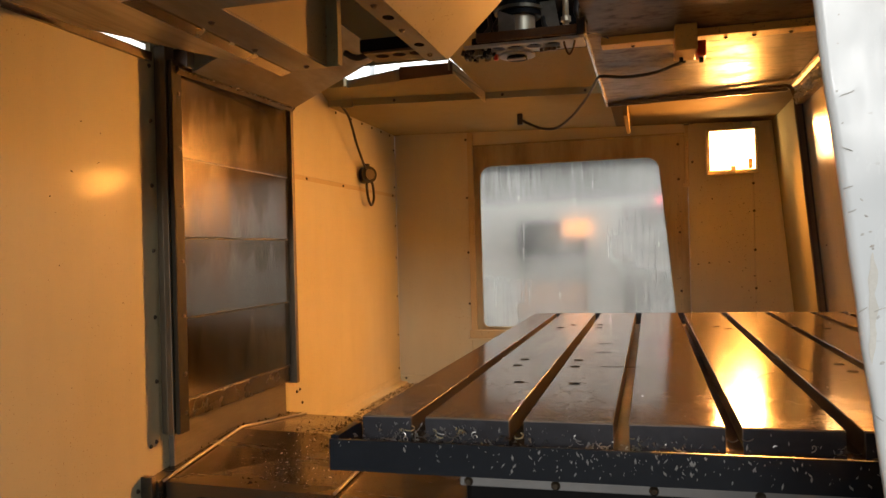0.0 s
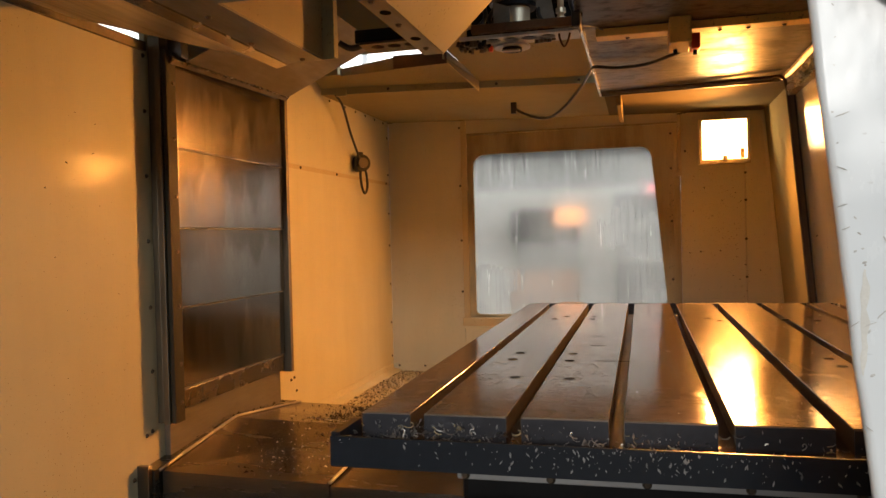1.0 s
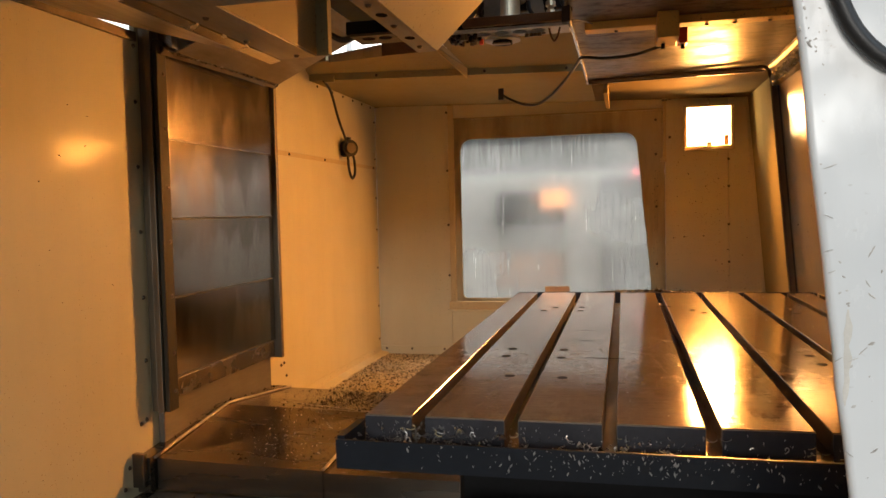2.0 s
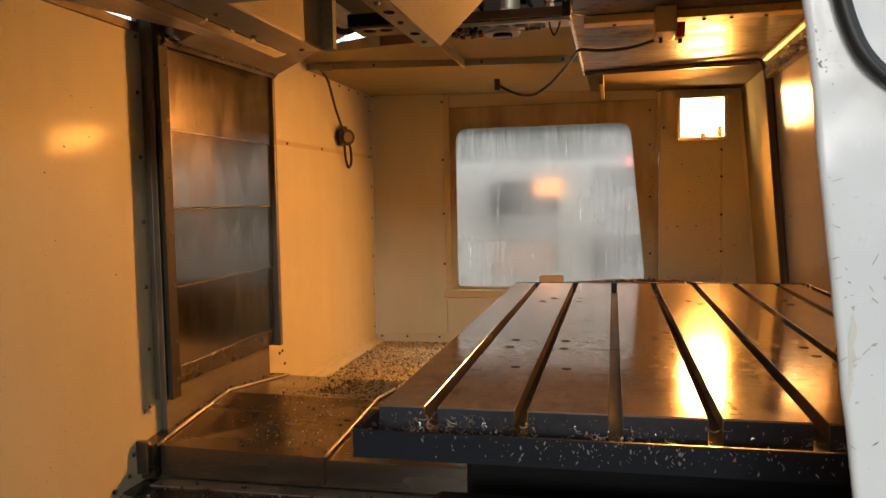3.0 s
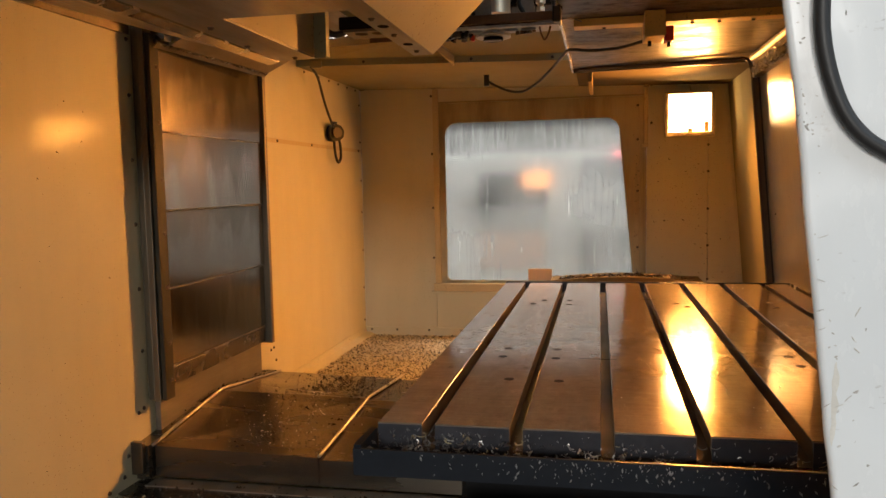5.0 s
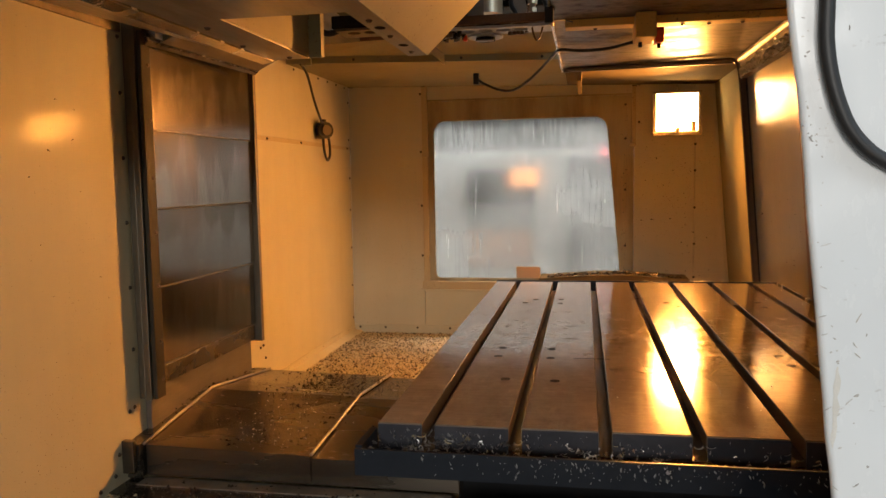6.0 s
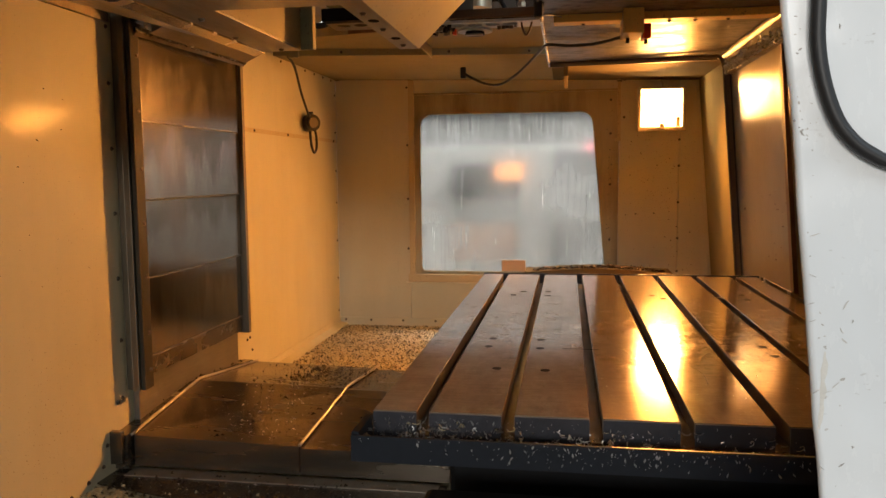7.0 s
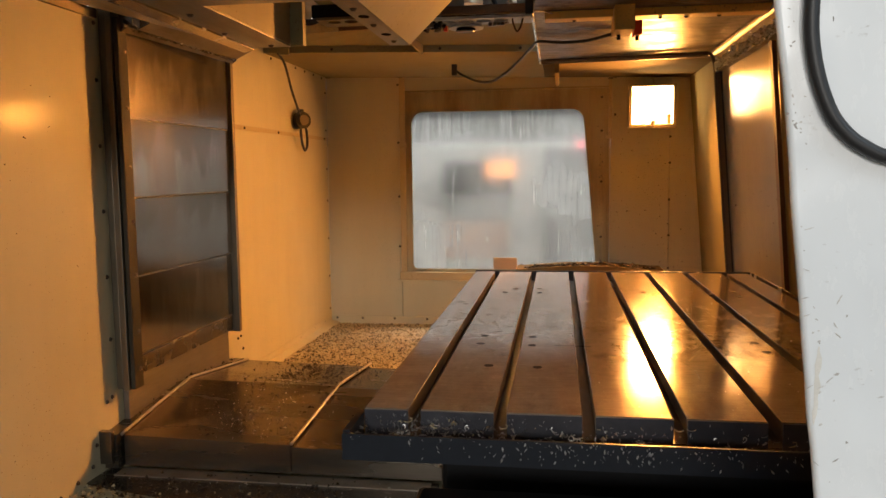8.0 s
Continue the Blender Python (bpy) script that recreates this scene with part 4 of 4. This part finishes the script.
part("plunger", rod((0.527, 1.49, 1.654), (0.527, 1.49, 1.669), 0.006), BLACK, beam)
screws(beam, [(x, 1.51, 1.728) for x in (0.33, 0.6, 0.68, 0.78)], (0, 0, -1))

# ---- cables, nozzle ----
cable = thing("cable", "black cable hanging from the roof", "cable")
part("cord", tube([(0.50, 1.87, 1.750), (0.465, 1.885, 1.742), (0.388, 1.97, 1.738), (0.284, 1.985, 1.736), (0.205, 1.94, 1.736), (0.178, 2.06, 1.738), (0.142, 2.25, 1.738), (0.097, 2.4, 1.722), (0.036, 2.55, 1.697), (-0.044, 2.7, 1.678), (-0.123, 2.8, 1.694), (-0.201, 2.86, 1.732), (-0.245, 2.895, 1.762)], 0.0062, 10, 8), RUBBER, cable, smooth=True)
part("clip", box((-0.262, 2.88, 1.735), (-0.235, 2.91, ceil_z(-0.25) - 0.006), 0.003), RUBBER, cable)

noz = thing("air_fitting", "black round fitting on a looped hose by the wall", "fitting")
J = Vector((-1.065, 2.862, 1.522))
part("hose", tube([(-1.034, 2.466, 1.815), (-1.03, 2.55, 1.77), (-1.045, 2.68, 1.66), (-1.055, 2.80, 1.57), (-1.062, 2.85, 1.54)], 0.0062, 10, 10), RUBBER, noz, smooth=True)
fit_body = part("body", rod(J + Vector((-0.024, 0.024, 0)), J + Vector((0.022, -0.018, 0)), 0.044, 24), RUBBER, noz)
part("dial", rod(J + Vector((0.022, -0.018, 0)), J + Vector((0.029, -0.0245, 0)), 0.027, 24), DARKSTEEL, fit_body, "grey round face")
part("nut", rod(J + Vector((0.0, 0, 0.036)), J + Vector((0.0, 0, 0.058)), 0.018, 8), RUBBER, noz)
part("loop", tube([J + Vector(v) for v in ((0.0, 0.0, -0.03), (0.0, 0.0, -0.07), (0.0, 0.02, -0.125), (0.0, 0.06, -0.155), (0.0, 0.10, -0.12), (0.0, 0.09, -0.05), (0.0, 0.04, -0.005))], 0.007, 10, 8), RUBBER, noz, smooth=True)

# ---- white door edge by the camera ----
wd = thing("white_panel", "white enamelled machine door panel, scuffed along its edge", "door panel")


def edge_x(z):
    return 0.4490 + (1.376 - z) * 0.107


b = bmesh.new()
rows = 64
prev = None
for i in range(rows + 1):
    z = 0.01 + (1.90 - 0.01) * i / rows
    wob = 0.0022 * noise.noise((3.0, 1.0, z * 9)) + 0.0012 * noise.noise((0, 0, z * 31))
    x0 = edge_x(z) + wob
    row = []
    for x, y in ((x0 + 0.016, -0.390), (x0, -0.418), (x0 + 0.0006, -0.4215), (x0 + 0.0022, -0.4234), (x0 + 0.005, -0.4238), (x0 + 0.035, -0.4239), (x0 + 0.10, -0.424), (1.05, -0.424), (1.05, -0.390)):
        row.append(b.verts.new((x, y + 0.0012 * noise.noise((x * 6, 2, z * 6)), z)))
    if prev:
        for j in range(len(row)):
            jj = (j + 1) % len(row)
            b.faces.new((prev[j], prev[jj], row[jj], row[j]))
    else:
        b.faces.new(row[::-1])
    prev = row
b.faces.new(prev)
part("skin", b, WHITE, wd, smooth=True)

hose = thing("hose", "thick black hose curving down over the white panel", "hose")
part("tube", tube([(0.4740, -0.4305, 1.450), (0.4732, -0.4305, 1.378), (0.4737, -0.4305, 1.345), (0.4795, -0.4305, 1.314), (0.4895, -0.4305, 1.287), (0.5020, -0.4305, 1.270), (0.5150, -0.4305, 1.2600), (0.5320, -0.4305, 1.2520), (0.5720, -0.4305, 1.244), (0.6420, -0.4305, 1.244)], 0.0058, 14, 8), RUBBER, hose, smooth=True)

# ---- loose things and swarf ----
rear = thing("rear_cover", "low arched brown greasy cover in front of the end wall", "cover")
prof = [(0.05, 0.326), (0.05, 0.70)] + [(0.10 + 0.70 * i / 12, 0.70 + 0.020 * math.sin(math.pi * i / 12)) for i in range(13)] + [(0.85, 0.70), (0.85, 0.326)]
part("arched_sheet", extrude(prof, 1, 3.18, 3.40), DIM_BROWN, rear)
lab = tagged(part("paper_label", box((-0.098, FY - 0.0075, 0.668), (0.042, FY + 0.0055, 0.735), 0.001), simple("brown_paper", (0.66, 0.47, 0.31), 0.7, 0, 0.12)), "plain brown label stuck on the window", "label")
scatter("heap_swarf", "row of curled dark swarf on the arched cover", CHIP_DARK, 600, lambda: (lambda u: (0.10 + 0.70 * u, 3.185 + random.gauss(0.012, 0.008), 0.704 + 0.020 * math.sin(math.pi * u) + abs(random.gauss(0, 0.004))))(random.uniform(0, 1)), 0.016)
scatter("floor_swarf", "dark and tan swarf lying over the chip pan", CHIP_DARK, 17000, lambda: (random.uniform(-1.06, 0.1), random.uniform(2.0, 3.42), 0.330), 0.0062)
scatter("cover_swarf", "dark swarf on the way cover", CHIP_DARK, 1700, lambda: (lambda x, y: (x, y, 0.439 + (y - 1.065) * 0.108 + 0.002 if y < 1.53 else 0.488 - (y - 1.53) * 0.100))(random.gauss(-0.70, 0.13), random.choice((random.uniform(1.08, 1.98), random.uniform(1.6, 1.98)))), 0.0075)

PLUG = simple("dark_filled_hole", (0.03, 0.022, 0.016), 0.85, 0.0, 0.3, 90, spec=0.1)
for x, y in ((0.158, 1.163), (0.131, 1.097), (0.229, 1.169), (0.230, 1.095), (0.130, 0.511), (0.128, 0.436), (0.230, 0.510), (0.231, 0.431), (0.160, 0.263), (0.246, 0.260),
             (0.667, 0.497), (0.670, 0.420), (0.768, 1.161), (0.768, 1.082), (0.52, 1.13), (0.545, 1.075), (0.70, 1.10)):
    part("plugged_hole", rod((x, y, TT - 0.001), (x, y, TT + 0.0006), 0.0085, 14), PLUG, table)
for x, y, a, l in ((0.250, 0.76, 0.1, 0.03), (0.255, 0.618, 0.2, 0.03), (0.275, 0.432, 0.02, 0.07), (0.43, 1.20, 0.0, 0.04)):
    part("scratch", box((x, y, TT), (x + l, y + 0.003, TT + 0.0005)), PLUG, table)
SCRATCH = simple("bare_scratch_steel", (0.75, 0.7, 0.62), 0.15, 1.0, 0.1)
for pts in (((0.545, 0.86), (0.57, 0.70), (0.60, 0.52)), ((0.54, 0.74), (0.565, 0.62), (0.62, 0.35)), ((0.50, 0.33), (0.515, 0.27), (0.512, 0.20)), ((0.40, 0.42), (0.405, 0.37), (0.41, 0.33)), ((0.47, 0.40), (0.485, 0.36), (0.49, 0.33)), ((0.515, 0.33), (0.53, 0.37), (0.55, 0.40))):
    part("scratch", tube([(x, y, TT) for x, y in pts], 0.0005, 5, 6), SCRATCH, table)

# bright swarf in and on the trough
scatter("trough_swarf", "bright curled swarf lying in the trough", CHIP_BRIGHT, 420, lambda: (max(0.004, random.choice([random.gauss(0.06, 0.05), random.gauss(0.13, 0.05), random.gauss(0.34, 0.06), random.uniform(0.0, 0.85)])), random.uniform(-0.077, -0.004), random.uniform(0.860, 0.884)), 0.006)
scatter("trough_swarf", "dark swarf lying in the trough", CHIP_DARK, 700, lambda: (random.uniform(-0.005, 0.9), random.uniform(-0.077, -0.004), random.uniform(0.857, 0.866)), 0.008)
scatter("trough_swarf", "tan swarf lying in the trough", CHIP_TAN, 200, lambda: (random.choice([abs(random.gauss(0.03, 0.03)) + 0.004, random.uniform(0.01, 0.9)]), random.uniform(-0.070, -0.008), random.uniform(0.858, 0.866)), 0.008)
scatter("stuck_swarf", "bright specks of swarf stuck to the trough", CHIP_BRIGHT, 230, lambda: (random.choice((random.uniform(0.0, 0.85), random.gauss(0.34, 0.09))), -0.0838, 0.856 + 0.031 * random.random() ** 0.6), 0.0034, True)
scatter("stuck_swarf", "bright specks of swarf stuck to the table end", CHIP_BRIGHT, 220, lambda: (random.choice((random.uniform(0.0, 0.85), random.gauss(0.10, 0.05))), -0.0045, random.uniform(0.866, 0.893)), 0.0036, True)
scatter("table_swarf", "fine bright specks on the table", CHIP_BRIGHT, 200, lambda: (random.uniform(0.34, 0.88), random.uniform(0.01, 1.5), TT), 0.0022)
scatter("cover_swarf", "bright specks of swarf on the way cover", CHIP_BRIGHT, 220, lambda: (lambda x, y: (x, y, 0.437 + (y - 1.065) * 0.108 + 0.002 if y < 1.53 else 0.488 - (y - 1.53) * 0.100))(random.gauss(-0.70, 0.08), random.uniform(1.075, 1.6)), 0.006)
scatter("ledge_swarf", "swarf on the ledge", CHIP_DARK, 500, lambda: (random.uniform(-1.09, -0.3), random.uniform(0.84, 1.05), 0.337), 0.009)
scatter("ledge_swarf", "bright swarf on the ledge", CHIP_BRIGHT, 40, lambda: (random.uniform(-1.09, -0.1), random.uniform(0.9, 1.05), 0.337), 0.007)
scatter("floor_swarf", "tan swarf heaped in the pan", CHIP_TAN, 6000, lambda: (random.uniform(-1.06, 0.1), random.uniform(2.0, 3.42), 0.328), 0.010)
scatter("floor_swarf", "tan swarf lying in the near pan", CHIP_TAN, 2500, lambda: (random.uniform(-1.09, 0.0), random.uniform(0.45, 0.95), 0.328), 0.012)
scatter("floor_swarf", "dark swarf lying in the near pan", CHIP_DARK, 1500, lambda: (random.uniform(-1.09, 0.0), random.uniform(0.45, 0.95), 0.328), 0.012)
scatter("rail_swarf", "swarf along the wall side of the way cover", CHIP_DARK, 160, lambda: (lambda y: (random.gauss(-1.075, 0.008), y, 0.447 + (y - 1.07) * 0.155 if y < 1.47 else 0.506 - (y - 1.47) * 0.085))(random.uniform(1.08, 1.95)), 0.008)
scatter("door_swarf", "glittering swarf caked on the door rail", CHIP_BRIGHT, 1100, lambda: (lambda y, z: (right_x(1.69, y) - 0.018, y, z))(random.uniform(1.3, 2.34), random.gauss(1.672, 0.012)), 0.010)

scatter("seal_swarf", "glittering swarf caked along the seal above the shutter", CHIP_BRIGHT, 90, lambda: (lambda u: (-1.016 + 0.045 * u + random.uniform(-0.006, 0.004), 1.14 + 0.695 * u, 1.688 - 0.003 * u))(random.random() ** 0.7), 0.005)
scatter("seal_swarf", "dark swarf caked along the seal above the shutter", CHIP_DARK, 260, lambda: (lambda u: (-1.016 + 0.045 * u + random.uniform(-0.010, 0.006), 1.14 + 0.695 * u, 1.686 - 0.003 * u))(random.random()), 0.008)

# scuffs on the white panel
SCUFF = simple("grey_brown_scuff", (0.54, 0.51, 0.47), 0.6, 0, 0.5, 260)
SCUFF_FAINT = simple("faint_grey_scuff", (0.62, 0.60, 0.57), 0.6, 0, 0.4, 260)
STAIN = simple("pale_brown_stain", (0.70, 0.67, 0.61), 0.5, 0, 0.15, 90)
random.seed(5)
for x, z, l, a, w in ((0.484, 1.067, 0.0063, 0.59, 0.0013), (0.493, 1.067, 0.0085, 0.39, 0.0010), (0.499, 1.073, 0.0088, 0.79, 0.0010), (0.504, 1.078, 0.0049, 0.46, 0.0022), (0.504, 1.139, 0.0099, 1.07, 0.0013),
                      (0.504, 1.110, 0.0068, -0.69, 0.0013), (0.502, 1.118, 0.0066, -1.02, 0.0011), (0.479, 1.196, 0.010, 0.31, 0.0008), (0.466, 1.277, 0.0063, -0.98, 0.0022), (0.463, 1.301, 0.0032, -1.29, 0.0016),
                      (0.460, 1.287, 0.0023, -1.19, 0.0016), (0.478, 1.163, 0.0076, -0.41, 0.0008), (0.478, 1.140, 0.0069, 0.32, 0.0010), (0.480, 1.126, 0.0061, 0.37, 0.0010), (0.510, 1.126, 0.0032, -1.29, 0.0016),
                      (0.514, 1.022, 0.0028, -0.67, 0.0022), (0.491, 1.003, 0.0068, -0.69, 0.0010), (0.506, 1.006, 0.0065, 0.64, 0.0012), (0.491, 1.359, 0.0044, -1.37, 0.0014)):
    b = bmesh.new()
    bmesh.ops.create_icosphere(b, subdivisions=2, radius=0.5, matrix=Matrix.Translation((x, -0.4241, z)) @ Matrix.Rotation(-a, 4, "Y") @ Matrix.Diagonal((l * 0.9, 0.0010, w * 0.75, 1)))
    for v in b.verts:
        v.co += Vector((noise.noise(v.co * 700), 0, noise.noise(v.co * 700 + Vector((9, 9, 9))))) * w * 0.5
    part("scuff", b, SCUFF if w > 0.0011 else SCUFF_FAINT, wd)
b = bmesh.new()
bmesh.ops.create_icosphere(b, subdivisions=3, radius=0.5, matrix=Matrix.Translation((0.4895, -0.4238, 1.068)) @ Matrix.Rotation(0.03, 4, "Y") @ Matrix.Diagonal((0.0042, 0.00012, 0.066, 1)))
for v in b.verts:
    v.co.x += 0.0022 * noise.noise(v.co * 160)
part("stain", b, STAIN, wd, "pale brown vertical stain")
for _ in range(44):
    z = random.choice((random.uniform(0.98, 1.40), random.gauss(1.30, 0.03)))
    x = edge_x(z) + random.uniform(0.005, 0.02)
    b = bmesh.new()
    bmesh.ops.create_icosphere(b, subdivisions=1, radius=0.5, matrix=Matrix.Translation((x, -0.4236, z)) @ Matrix.Rotation(random.uniform(-1, 1), 4, "Y") @ Matrix.Diagonal((random.uniform(0.001, 0.004), 0.0006, random.uniform(0.0006, 0.0025), 1)))
    part("scuff", b, random.choice((SCUFF, SCUFF_FAINT, SCUFF_FAINT)), wd)

# flecks of swarf stuck to the end wall, the window and the door
scatter("stuck_swarf", "dark flecks of swarf stuck to the end wall", CHIP_DARK, 160, lambda: (random.uniform(0.58, 1.0), FY - 0.0015, 0.62 + 0.85 * random.random() ** 1.8), 0.0075)
scatter("stuck_swarf", "dark flecks of swarf stuck to the window", CHIP_DARK, 60, lambda: (random.uniform(-0.15, 0.50), FY + 0.005, 0.67 + 0.28 * random.random() ** 1.5), 0.008)
scatter("stuck_swarf", "rusty flecks along the window edge", CHIP_DARK, 90, lambda: (random.gauss(0.523, 0.012), FY - 0.0055, random.uniform(0.66, 1.65)), 0.008)
scatter("stuck_swarf", "dark flecks of swarf stuck to the door", CHIP_DARK, 60, lambda: (lambda z, y: (right_x(z, y) + 0.0125, y, z))(random.uniform(0.9, 1.2), random.uniform(1.3, 2.3)), 0.006)
scatter("stuck_swarf", "dark flecks of swarf stuck to the column wall", CHIP_DARK, 70, lambda: (LX + 0.0015, random.uniform(0.3, 1.0), random.uniform(0.5, 1.6)), 0.004)

random.seed(21)
CURLS = [(random.choice((random.gauss(0.10, 0.05), random.gauss(0.33, 0.05), random.uniform(0.0, 0.8))), random.uniform(-0.082, -0.01)) for _ in range(80)]
for x, y in CURLS:
    r, a0, n = random.uniform(0.002, 0.006), random.uniform(0, 6.28), random.randint(3, 7)
    tilt = random.uniform(-0.6, 0.6)
    z0 = 0.889 if y < -0.077 else random.uniform(0.872, 0.888)
    pts = [(x + r * math.cos(a0 + 0.7 * i) + 0.0012 * i, y + r * tilt * math.sin(a0 + 0.7 * i), z0 + 0.001 + r * (1 + math.sin(a0 + 0.7 * i)) * 0.8) for i in range(n)]
    curl = part("swarf_curl", tube(pts, random.uniform(0.0004, 0.0009), 5, 3), random.choice((CHIP_BRIGHT, CHIP_BRIGHT, CHIP_BRIGHT, CHIP_TAN)))
    tagged(curl, "bright curled chip of aluminium in the trough", "swarf", "curls of swarf in the trough")
